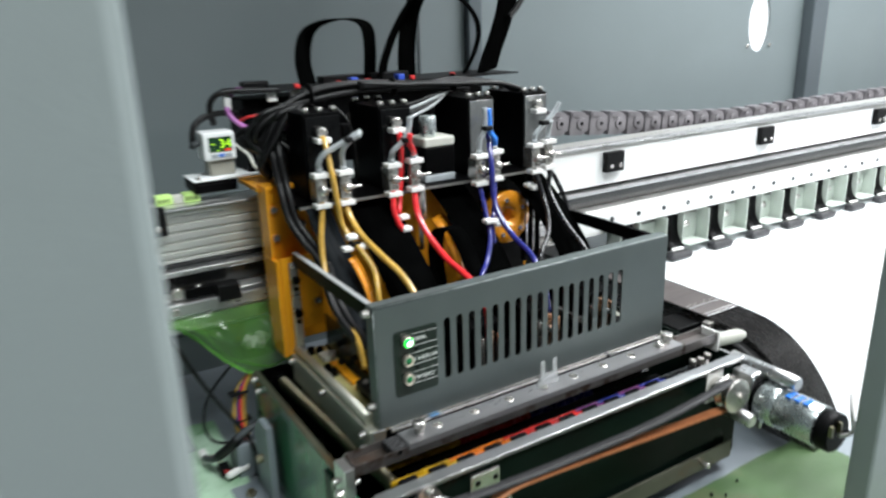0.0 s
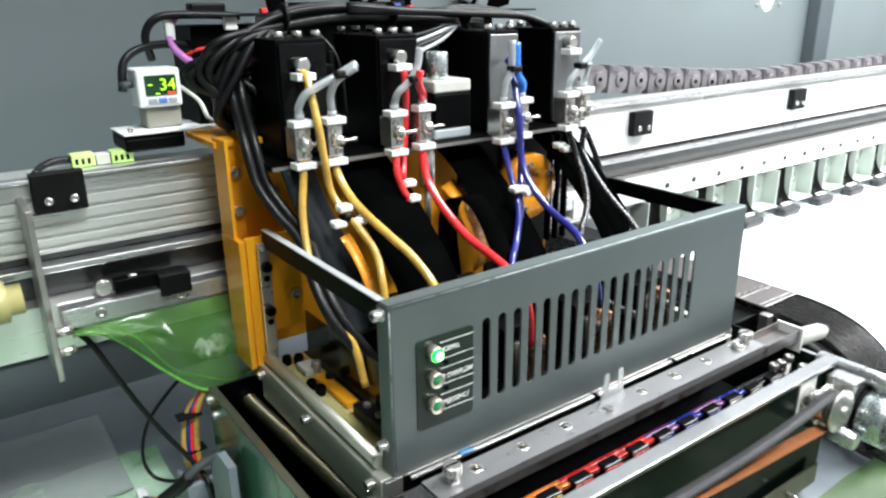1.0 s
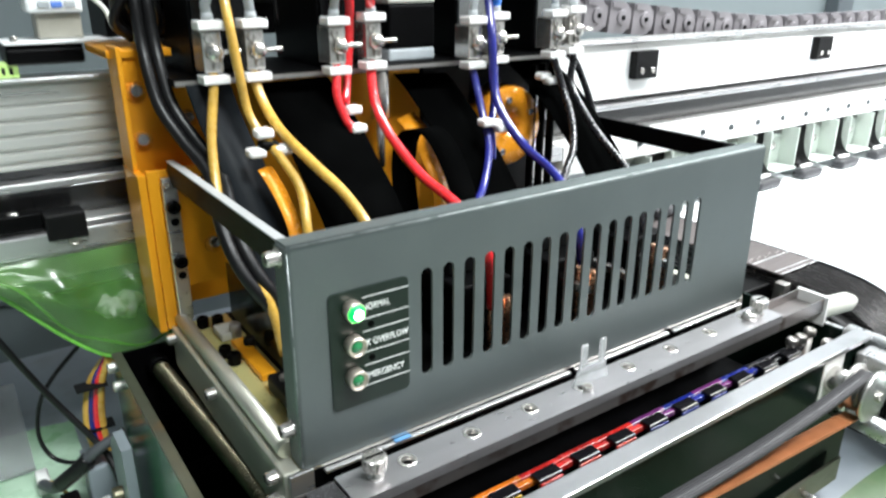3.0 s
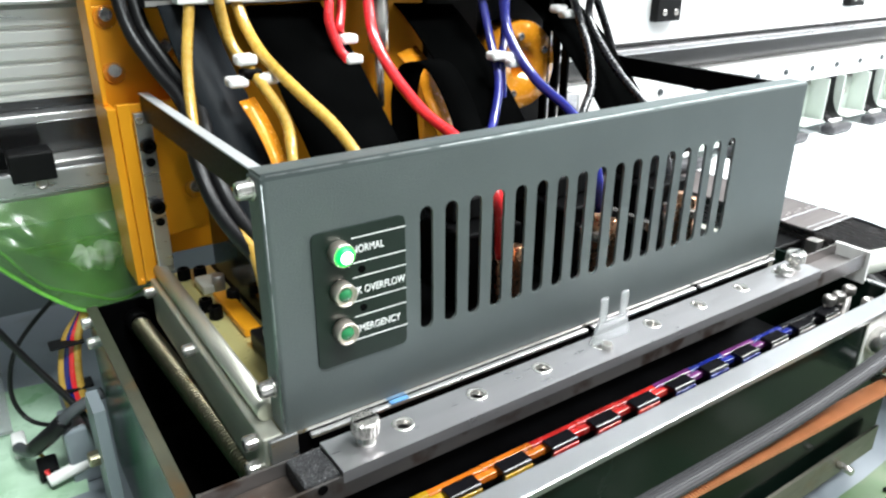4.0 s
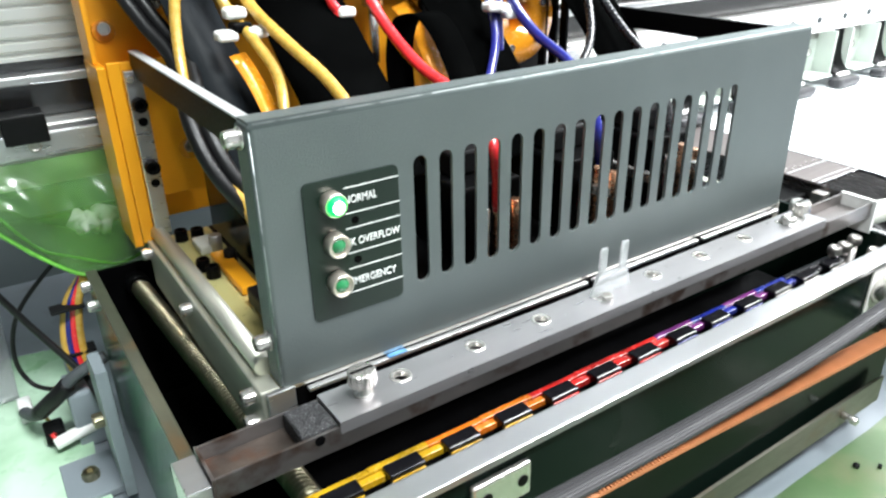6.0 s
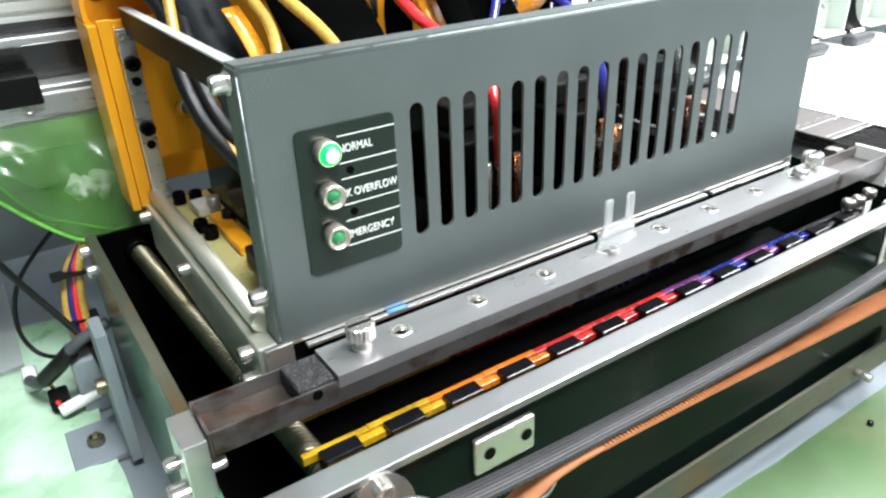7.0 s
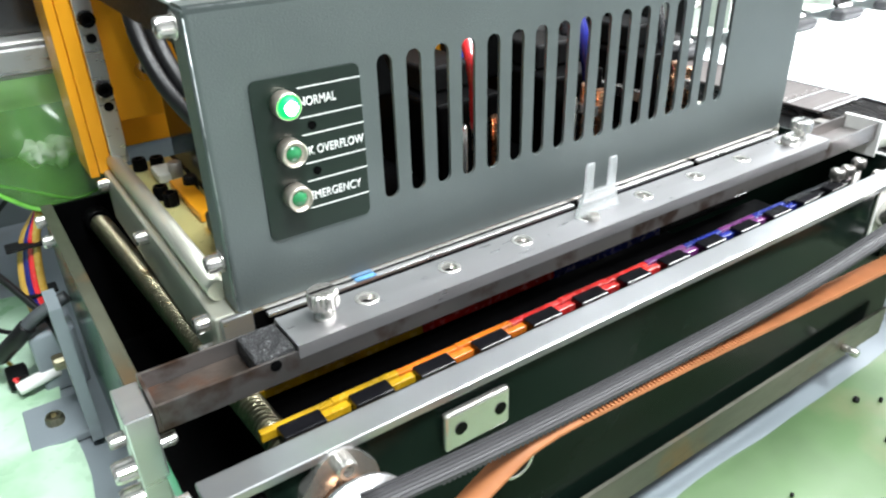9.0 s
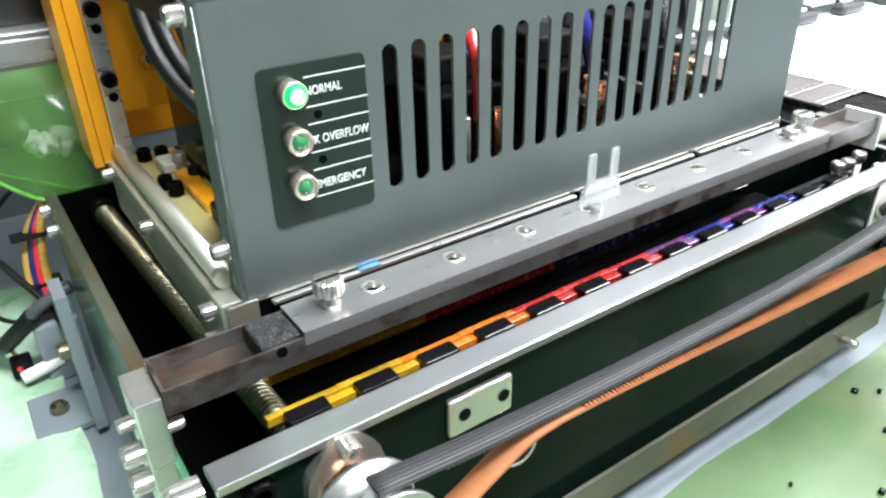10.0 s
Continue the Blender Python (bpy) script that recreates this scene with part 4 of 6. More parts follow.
top = [(0.002, -0.107, -0.0212), (0.06, -0.107, -0.0262), (0.16, -0.107, -0.0300), (0.26, -0.107, -0.0305), (0.34, -0.107, -0.0255), (0.393, -0.107, -0.0190)]
part("upper_run", ribbon(bm_new(), top, (0, 0.0050, 0), 0.0016), M_BELT, belt)
for k in range(5):
    y = -0.1106 + 0.0018 * k
    part("groove", ribbon(bm_new(), [(x, y, z + 0.0009) for x, _, z in top], (0, 0.0003, 0), 0.0004), M_GROOVE, belt)
low = [(0.004, -0.107, -0.0585), (0.020, -0.107, -0.0575), (0.036, -0.107, -0.0528), (0.056, -0.107, -0.0425), (0.070, -0.107, -0.0358), (0.080, -0.107, -0.0338), (0.10, -0.107, -0.0335),
       (0.175, -0.107, -0.0380), (0.27, -0.107, -0.0450), (0.385, -0.107, -0.0525)]
part("lower_run", ribbon(bm_new(), low, (0, 0.0054, 0), 0.0014), M_BELTO, belt, "orange toothed inner face")


def teeth(name, run, x0, x1, below, half, material):
    """Cross teeth along one face of a belt run."""
    path = [q for q in smooth_path(run, 8)]
    bm = bm_new()
    for k in range(int((x1 - x0) / 0.0023)):
        x = x0 + 0.0023 * k
        a, b = next((p, q) for p, q in zip(path, path[1:]) if q.x >= x)
        f = (x - a.x) / max(1e-6, b.x - a.x)
        z = a.z + (b.z - a.z) * f - (0.0016 if below else -0.0006)
        box(bm, x, x + 0.0012, -0.107 - half, -0.107 + half, z, z + 0.0010)
    part(name, bm, material, belt)


teeth("teeth", low, 0.10, 0.372, False, 0.0053, M_BELTO)
teeth("teeth", top, 0.03, 0.376, True, 0.0052, M_BELT)

# gear motor at the right end
mo = thing("gear_motor", (0.445, -0.15, -0.075), "silver gear motor with a black end cap and blue print", "motor")
MZ, MX = -0.056, 0.443
part("gearbox", cyl(bm_new(), (MX, -0.116, MZ), (MX, -0.140, MZ), 0.0245, 28, 0.0012), M_MOTOR, mo)
part("can", cyl(bm_new(), (MX, -0.1402, MZ), (MX, -0.188, MZ), 0.0238, 28, 0.0008), M_MOTOR, mo)
part("end_cap", cyl(bm_new(), (MX, -0.1882, MZ), (MX, -0.205, MZ), 0.0225, 28, 0.002), M_MATT, mo, "black end cap")
part("front_plate", cyl(bm_new(), (MX, -0.112, MZ), (MX, -0.1158, MZ), 0.0250, 28), M_BLACK, mo)
for k in range(3):
    bm = box(bm_new(), MX - 0.012 + 0.0005 * k, MX + 0.004, -0.154 - 0.010 * k, -0.148 - 0.010 * k, MZ + 0.0225, MZ + 0.0242)
    part("print_bar", bm, M_CYAN, mo, "blue printed mark")
for s in (-1, 1):
    part("lug", box(bm_new(), MX - 0.012 + 0.008 * s, MX - 0.008 + 0.008 * s, -0.209, -0.2052, MZ + 0.004, MZ + 0.016), M_BRASS, mo)
part("mount_plate", box(bm_new(), 0.4485, 0.4535, -0.111, -0.030, -0.100, -0.020, 0.001), M_ALU, mo)
part("mount_block", box(bm_new(), 0.4235, 0.4475, -0.1105, -0.0835, -0.082, -0.022, 0.002), M_ALU, mo)
dp = thing("drive_pulley", (0.392, -0.1, -0.036), "bright flanged drive pulley beside the motor", "pulley")
part("pulley_body", lathe(bm_new(), (0.392, -0.0985, -0.0350), (0.392, -0.1165, -0.0350), [(0, 0.0195), (0.12, 0.0195), (0.14, 0.0158), (0.80, 0.0158), (0.82, 0.0200), (1, 0.0200)], 30), M_STEEL, dp)
part("hub", cyl(bm_new(), (0.392, -0.0835, -0.0350), (0.392, -0.0984, -0.0350), 0.0105, 20, 0.001), M_STEEL, dp)
screw("set_screw", (0.397, -0.1166, -0.0360), (0, -1, 0), dp, 0.004, 0.002)
part("bearing_block", box(bm_new(), 0.380, 0.408, -0.0834, -0.0818, -0.056, -0.018, 0.0006), M_WHITE, dp, "pale bearing plate")
part("collar", cyl(bm_new(), (0.412, -0.0835, -0.068), (0.412, -0.125, -0.070), 0.0085, 18, 0.001), M_ALU, dp)
part("tension_rod", cyl(bm_new(), (0.452, -0.062, -0.024), (0.452, -0.150, -0.024), 0.0085, 18, 0.001), M_ALU, dp)
solo("motor_cable", sweep(bm_new(), [(0.444, -0.207, -0.056), (0.452, -0.222, -0.040), (0.470, -0.222, -0.010), (0.500, -0.20, 0.02), (0.54, -0.18, 0.07)], 0.0016), M_CABLE,
     "thin black motor cable", "cable")
solo("motor_cable", sweep(bm_new(), [(0.440, -0.207, -0.056), (0.446, -0.218, -0.048), (0.452, -0.212, -0.030), (0.47, -0.20, -0.02)], 0.0022), M_WHITE,
     "cream motor wire looped behind the motor", "cable")
solo("corner_spacer", lathe(bm_new(), (0.4478, -0.032, -0.014), (0.505, -0.040, -0.016), [(0, 0.006), (0.08, 0.009), (0.8, 0.0085), (0.95, 0.005), (1, 0.003)], 20), M_BEIGE, "cream rubber spacer beside the trough end", "spacer")

# ---------------------------------------------------------------- print carriage
PW, PH = 0.394, 0.128
cover = thing("front_cover", (0.2, 0.0, 0.0), "grey powder-coated steel cover with a row of vent slots", "cover")
bm = bm_new()
S0, S1, PITCH, SW = 0.0325, 0.0992, 0.01480, 0.0039
XS = [0.0808 + PITCH * k for k in range(17)]
TY = 0.0018


def slot_cell(bm, cx, xa, xb, za, zb, zlo, zhi, hw):
    arc = [math.pi * k / 8 for k in range(9)]
    loop = [(cx + hw * math.cos(a), zb - hw + hw * math.sin(a)) for a in arc] + [(cx - hw * math.cos(a), za + hw - hw * math.sin(a)) for a in arc]
    mid = (za + zb) / 2
    outer = []
    for x, z in loop:
        if z > mid:
            f = (cx - x) / hw
            outer.append((xb, zhi) if f <= -0.92 else (xa, zhi) if f >= 0.92 else (cx - f * (xb - cx), zhi))
        else:
            f = (x - cx) / hw
            outer.append((xa, zlo) if f <= -0.92 else (xb, zlo) if f >= 0.92 else (cx + f * (xb - cx), zlo))
    rings = []
    for y in (0.0, TY):
        rings.append(([bm.verts.new((x, y, z)) for x, z in loop], [bm.verts.new((x, y, z)) for x, z in outer]))
    n = len(loop)
    for inn, out in rings:
        for k in range(n):
            j = (k + 1) % n
            q = [out[k], out[j], inn[j], inn[k]]
            if (q[0].co - q[1].co).length < 1e-7:
                q = q[1:]
            bm.faces.new(q)
    for k in range(n):
        j = (k + 1) % n
        bm.faces.new((rings[0][0][k], rings[0][0][j], rings[1][0][j], rings[1][0][k]))


for cx in XS:
    slot_cell(bm, cx, cx - PITCH / 2, cx + PITCH / 2, S0, S1, 0.026, 0.106, SW)
xa, xb = XS[0] - PITCH / 2, XS[-1] + PITCH / 2
R = 0.0028


def rect(bm, x0, x1, z0, z1):
    for y in (0.0, TY):
        bm.faces.new([bm.verts.new((x, y, z)) for x, z in ((x0, z0), (x1, z0), (x1, z1), (x0, z1))])


rect(bm, R, xa, 0.0, PH - R), rect(bm, xb, PW, 0.0, PH - R), rect(bm, xa, xb, 0.0, 0.026), rect(bm, xa, xb, 0.106, PH - R)
arc = [math.pi / 2 * k / 5 for k in range(6)]
# bent left edge with its flange
pl = [(R - R * math.sin(a), R - R * math.cos(a)) for a in arc] + [(0.0, 0.015), (TY, 0.015), (TY, R)]
a_ = [bm.verts.new((x, y, 0.0)) for x, y in pl]
b_ = [bm.verts.new((x, y, PH - R)) for x, y in pl]
for k in range(len(pl) - 1):
    bm.faces.new((a_[k], a_[k + 1], b_[k + 1], b_[k])).smooth = k < 5
# bent top edge with its flange
pt = [(R - R * math.cos(a), PH - R + R * math.sin(a)) for a in arc] + [(0.014, PH), (0.014, PH - TY), (R, PH - TY)]
a_ = [bm.verts.new((0.0012, y, z)) for y, z in pt]
b_ = [bm.verts.new((PW, y, z)) for y, z in pt]
for k in range(len(pt) - 1):
    bm.faces.new((a_[k], a_[k + 1], b_[k + 1], b_[k])).smooth = k < 5
bm.faces.new(a_)
box(bm, 0.0004, R + 0.001, 0.0008, 0.014, PH - R - 0.002, PH - 0.0012, 0.0008)
# right flange and lower edge
box(bm, PW - TY, PW, TY + 0.0002, 0.015, 0.0, PH - TY)
bmesh.ops.remove_doubles(bm, verts=bm.verts, dist=0.00001)
part("panel", bm, M_PANEL, cover)
part("ink_smear", box(bm_new(), 0.056, 0.067, -0.0041, -0.0008, -0.0029, -0.0023, 0.0002), M_CYANP, cover, "pale blue ink smear")
part("lower_edge", box(bm_new(), 0.004, PW - 0.001, -0.0004, 0.004, -0.0022, -0.0003), M_STEEL, cover, "bare bright lower edge")
for x0, x1 in ((0.012, 0.196), (0.201, 0.299), (0.304, PW - 0.004)):
    part("base_lip", box(bm_new(), x0, x1, -0.0040, -0.0005, -0.0050, -0.0030, 0.0004), M_ALU, cover, "bright lip along the lower edge")
# Thin pale strips for the bends' highlight and wear.
for p0, p1, r in (((0.0030, 0.00098, PH - 0.00098), (PW - 0.0005, 0.00098, PH - 0.00098), 0.00050), ((0.00098, 0.00098, 0.001), (0.00098, 0.00098, PH - 0.004), 0.00045)):
    part("bend_highlight", cyl(bm_new(), p0, p1, r, 10), M_BEND, cover, "worn edge with the bend's highlight as a pale strip")
lp = [(cx + 0.003 * math.cos(a), cz + 0.003 * math.sin(a)) for cx, cz, a0 in ((0.0650, 0.0950, 0), (0.023, 0.0950, 1), (0.023, 0.0320, 2), (0.0650, 0.0320, 3))
      for a in [math.pi / 2 * (a0 + q / 4) for q in range(5)]]
bm = bm_new()
bm.faces.new([bm.verts.new((x, -0.0002, z)) for x, z in lp])
ext = bmesh.ops.extrude_face_region(bm, geom=bm.faces[:])
bmesh.ops.translate(bm, verts=[v for v in ext["geom"] if isinstance(v, bmesh.types.BMVert)], vec=(0, -0.0007, 0))
lab = part("label_plate", bm, M_LABEL, cover, "black label with white lettering")
for z in (0.0922, 0.0798, 0.0724, 0.0600, 0.0520, 0.0396):
    part("line", box(bm_new(), 0.0395, 0.0680, -0.00115, -0.00095, z - 0.00022, z + 0.00022), M_PRINT, lab)
for z, text in ((0.0846, "NORMAL"), (0.0636, "INK OVERFLOW"), (0.0434, "EMERGENCY")):
    w = words("lettering", text, 0.0053, (0.0393 if text[0] != "I" else 0.0368, -0.0011, z), M_PRINT, lab)
    xs = [v.co.x for v in w.data.vertices]
    wide = 0.0165 if text == "NORMAL" else 0.0302 if text[0] == "I" else 0.0247
    for v in w.data.vertices:
        v.co.x = min(xs) + (v.co.x - min(xs)) * wide / (max(xs) - min(xs))
for z in (0.0760, 0.0560):
    part("dot", cyl(bm_new(), (0.0442, -0.0009, z), (0.0442, -0.0014, z), 0.0019, 14), M_BLACK, lab)
for k, z in enumerate((0.0874, 0.0676, 0.0477)):
    part("bezel", lathe(bm_new(), (0.0328, -0.0010, z), (0.0328, -0.0076, z), [(0, 0.0056), (0.92, 0.0056), (1, 0.0053), (1, 0.0048), (0.8, 0.0046)], 28), M_BEZEL, lab, "chrome lamp bezel")
    b2 = bm_new()
    bmesh.ops.create_uvsphere(b2, u_segments=20, v_segments=12, radius=0.0046, matrix=Matrix.Translation((0.0328, -0.0062 if k == 0 else -0.0034, z)))
    if k == 0:
        b4 = bm_new()
        bmesh.ops.create_uvsphere(b4, u_segments=16, v_segments=10, radius=0.0031, matrix=Matrix.Translation((0.0328, -0.0086, z)))
        part("lamp_core", b4, M_CORE, lab, "glowing lamp core", True)
    part("lamp", b2, M_LED if k == 0 else M_LENS, lab, "lit green lamp" if k == 0 else "unlit lamp", True)
for z in (0.1205, 0.0225):
    part("cover_washer", cyl(bm_new(), (-0.0001, 0.0085, z), (-0.0012, 0.0085, z), 0.0050, 18), M_STEEL, cover)
    screw("cover_screw", (-0.0012, 0.0085, z), (-1, 0, 0), cover, 0.0041, 0.0062)

car = thing("print_carriage", (0.19, 0.12, -0.035), "print carriage with orange anodised back plate and aluminium base frame", "print carriage")
for x0 in (0.0022, PW - 0.0102):
    arm = part("side_arm", box(bm_new(), x0, x0 + 0.0052, 0.0145, 0.2120, 0.1105, 0.1258, 0.0004), M_BLACK, car, "black flat side arm")
    if x0 < 0.1:
        part("bare_top", box(bm_new(), x0 - 0.0003, x0 + 0.0055, 0.0145, 0.2123, 0.1259, 0.1270, 0.0003), M_BARE, arm, "bare aluminium top face")
part("base_rail", box(bm_new(), -0.010, 0.0, 0.002, 0.214, -0.034, -0.0005, 0.001), M_ALU_Y, car)
part("round_bar", cyl(bm_new(), (-0.002, 0.016, 0.0045), (-0.002, 0.214, 0.0045), 0.0050, 18), M_ALU_Y, car)
part("corner_piece", box(bm_new(), -0.008, 0.006, -0.0015, 0.0018, -0.014, -0.0004, 0.0006), M_ALU, car)
part("inner_floor", box(bm_new(), 0.0322, PW - 0.004, 0.004, 0.214, -0.012, -0.0004), M_BLACK, car)
part("base_plate", box(bm_new(), 0.0004, 0.032, 0.004, 0.214, -0.012, -0.0006), M_PALEY, car, "pale yellow plated base")
part("right_rail", box(bm_new(), PW - 0.0035, PW + 0.006, 0.002, 0.214, -0.034, -0.0005, 0.001), M_ALU_Y, car)
# Black bar drawn down over the caps, standing for the gap's shade.
part("front_bar", box(bm_new(), 0.0065, PW - 0.004, 0.0002, 0.0038, -0.037, -0.0026), M_BLACK, car)
for y in (0.205, 0.114, 0.012):
    screw("rail_screw", (-0.0101, y, -0.0065), (-1, 0, 0), car, 0.0040, 0.0065)
screw("rail_screw", (-0.0101, 0.0125, -0.022), (-1, 0, 0), car, 0.0040, 0.0065)
# orange back plate, stepped bracket at the left end
part("back_plate", box(bm_new(), -0.014, PW - 0.02, 0.2470, 0.2515, 0.001, 0.1770, 0.0008), M_GOLD, car, "orange anodised plate")
part("back_ear", box(bm_new(), -0.014, 0.012, 0.2470, 0.2515, 0.1772, 0.1944, 0.0006), M_GOLD, car)
part("upper_flange", box(bm_new(), -0.0175, -0.0142, 0.2260, 0.2560, 0.1185, 0.2035, 0.0006), M_GOLD, car)
part("lower_bracket", box(bm_new(), -0.0180, -0.0125, 0.2140, 0.2560, -0.004, 0.1180, 0.0006), M_GOLD, car)
part("front_lip", box(bm_new(), -0.0122, -0.0040, 0.2130, 0.2160, -0.002, 0.1205, 0.0006), M_GOLD, car)
part("step_plate", box(bm_new(), -0.0122, 0.038, 0.2165, 0.2200, 0.028, 0.1195, 0.0006), M_GOLD, car)
part("top_flange", box(bm_new(), -0.0200, 0.024, 0.2450, 0.3215, 0.1945, 0.2000, 0.0006), M_GOLD, car)
for (x, y, z) in ((-0.004, 0.2468, 0.172), (-0.004, 0.2468, 0.137), (0.022, 0.2163, 0.108), (0.030, 0.2163, 0.060), (0.030, 0.2468, 0.150)):
    part("well", lathe(bm_new(), (x, y, z - 0.002), (x, y - 0.0008, z - 0.002), [(0, 0.0072), (1, 0.0068)], 20), M_ORFILM, car)
    screw("plate_screw", (x, y - 0.0009, z), (0, -1, 0), car, 0.0046, 0.0035)
part("slotted_strip", box(bm_new(), -0.0038, 0.0065, 0.2085, 0.2128, 0.004, 0.1150, 0.0006), M_ALU, car, "aluminium strip with black screws")
for z in (0.094, 0.0525):
    screw("black_screw", (0.0015, 0.2084, z), (0, -1, 0), car, 0.0050, 0.0055, M_BLACK)
    part("tapped_hole", lathe(bm_new(), (0.0020, 0.2083, z - 0.0115), (0.0020, 0.2080, z - 0.0115), [(0, 0.0030), (1, 0.0030)], 14), M_BLACK, car)
for z in (0.1105, ):
    screw("small_screw", (-0.001, 0.2084, z), (0, -1, 0), car, 0.0025, 0.002)
part("small_block", box(bm_new(), 0.013, 0.028, 0.166, 0.186, 0.0, 0.006, 0.001), M_BEIGE, car)
part("orange_block", box(bm_new(), 0.0165, 0.027, 0.098, 0.158, 0.0, 0.005, 0.001), M_GOLD, car, "orange anodised rail")
for (x, y) in ((0.0085, 0.146), (0.0105, 0.133), (0.010, 0.200), (0.020, 0.196)):
    screw("base_screw", (x, y, -0.0004), (0, 0, 1), car, 0.0045, 0.008, M_BLACK)
part("dark_manifold", box(bm_new(), 0.0160, 0.0300, 0.030, 0.088, 0.0, 0.011, 0.0015), M_MATT, car, "black manifold block")
for k in range(3):
    screw("manifold_screw", (0.023, 0.040 + 0.018 * k, 0.0111), (0, 0, 1), car, 0.0032, 0.003, M_DULL)
part("side_glass", box(bm_new(), 0.0335, 0.0350, 0.030, 0.205, 0.0005, 0.045), M_SMOKE, car, "smoked plastic guard")
for (x, y, h, m) in ((0.040, 0.060, 0.030, M_COPPER), (0.044, 0.085, 0.024, M_STEEL), (0.026, 0.145, 0.010, M_MATT), (0.040, 0.125, 0.034, M_MATT), (0.024, 0.168, 0.012, M_DULL), (0.042, 0.165, 0.028, M_GOLD)):
    part("small_fitting", cyl(bm_new(), (x, y, 0.0), (x, y, h), 0.0042, 12, 0.0008), m, car)
# inner orange head plates, seen between the ribbons
part("head_plate", box(bm_new(), 0.138, 0.224, 0.226, 0.229, 0.060, 0.1775, 0.0006), M_GOLD, car, "orange head plate")
hub = part("amber_hub", lathe(bm_new(), (0.312, 0.234, 0.118), (0.312, 0.206, 0.118), [(0, 0.037), (0.9, 0.037), (1, 0.035), (1, 0.013), (0.55, 0.012)], 36), M_ORFILM, car, "round amber housing")
for k in range(5):
    a = 0.5 + 1.2566 * k
    screw("hub_screw", (0.312 + 0.025 * math.cos(a), 0.2058, 0.118 + 0.025 * math.sin(a)), (0, -1, 0), hub, 0.0034, 0.003)
for k in range(3):
    part("strap", box(bm_new(), 0.339 + 0.012 * k, 0.343 + 0.012 * k, 0.206, 0.214, 0.05, 0.172, 0.0008), M_BLACK, car, "black strap")
part("rear_cover", box(bm_new(), 0.2265, 0.2760, 0.224, 0.2465, 0.110, 0.1780, 0.001), M_MATT, car, "dark rear cover")
part("rear_cover", box(bm_new(), 0.2765, 0.366, 0.240, 0.2466, 0.002, 0.1780, 0.001), M_MATT, car, "dark rear cover")
for k in range(4):
    x = 0.060 + 0.084 * k
    part("head_body", box(bm_new(), x, x + 0.046, 0.055, 0.165, 0.0, 0.050, 0.002), M_BLACK, car, "black print head")
    part("head_cap", box(bm_new(), x + 0.006, x + 0.040, 0.075, 0.150, 0.0503, 0.066, 0.002), M_MATT, car)
    for j in range(3):
        part("fitting", cyl(bm_new(), (x + 0.008 + 0.013 * j, 0.045, 0.0), (x + 0.008 + 0.013 * j, 0.045, 0.040 + 0.006 * (j % 2)), 0.0042, 12, 0.0006), M_COPPER if j else M_STEEL, car)
for k in range(3):
    part("cross_bar", box(bm_new(), 0.24 + 0.045 * k, 0.245 + 0.045 * k, 0.03, 0.20, 0.030, 0.036), M_STEEL, car)
part("shaft", cyl(bm_new(), (0.172, 0.205, 0.100), (0.172, 0.205, 0.145), 0.0034, 14), M_STEEL, car)
part("coupling", cyl(bm_new(), (0.172, 0.205, 0.140), (0.172, 0.205, 0.184), 0.0078, 18, 0.0008), M_STEEL, car, "steel shaft coupling")
part("shelf", box(bm_new(), 0.010, 0.372, 0.196, 0.300, 0.1785, 0.1835), M_BLACK, car, "black shelf plate")
part("shelf_edge", box(bm_new(), 0.010, 0.372, 0.1935, 0.1957, 0.1795, 0.1825), M_DULL, car)
part("stepper_body", box(bm_new(), 0.182, 0.226, 0.205, 0.245, 0.184, 0.194, 0.002), M_GREYB, car)
part("stepper_mid", box(bm_new(), 0.182, 0.226, 0.205, 0.245, 0.1943, 0.228, 0.002), M_BLACK, car)
part("stepper_cap", box(bm_new(), 0.182, 0.226, 0.205, 0.245, 0.2283, 0.240, 0.002), M_BEIGE, car, "grey stepper motor cap")
part("encoder", cyl(bm_new(), (0.196, 0.220, 0.2402), (0.196, 0.220, 0.266), 0.0105, 20, 0.001), M_MOTOR, car)

# black flat cables from the heads
for pts, w in (
        ([(0.094, 0.200, 0.177), (0.101, 0.201, 0.167), (0.103, 0.173, 0.148), (0.104, 0.145, 0.123), (0.106, 0.119, 0.096), (0.108, 0.099, 0.065), (0.109, 0.089, 0.051)], 0.0316),
        ([(0.224, 0.237, 0.176), (0.225, 0.214, 0.164), (0.226, 0.186, 0.144), (0.228, 0.157, 0.119), (0.229, 0.131, 0.091), (0.231, 0.110, 0.060), (0.232, 0.099, 0.045)], 0.0261),
        ([(0.352, 0.237, 0.176), (0.354, 0.214, 0.164), (0.356, 0.186, 0.144), (0.357, 0.157, 0.119), (0.359, 0.131, 0.091), (0.361, 0.110, 0.060), (0.363, 0.099, 0.045)], 0.0282),
):
    solo("flat_cable", ribbon(bm_new(), pts, (w, 0.002, 0), 0.0012), M_RIBBON, "wide black flat cable curving down to the print heads", "flat cable", "flat cables on the carriage")
loop = [(0.180, 0.175, 0.050), (0.178, 0.180, 0.100), (0.178, 0.172, 0.130), (0.182, 0.155, 0.139), (0.186, 0.138, 0.132), (0.190, 0.120, 0.105), (0.192, 0.105, 0.070)]
solo("flat_cable", ribbon(bm_new(), loop, (0.011, 0, 0), 0.0014), M_RIBBON, "narrow black flat cable bent in a loop", "flat cable", "flat cables on the carriage")
loop = [(0.032, 0.195, 0.180), (0.036, 0.180, 0.150), (0.042, 0.160, 0.120), (0.046, 0.140, 0.085), (0.048, 0.12, 0.05)]
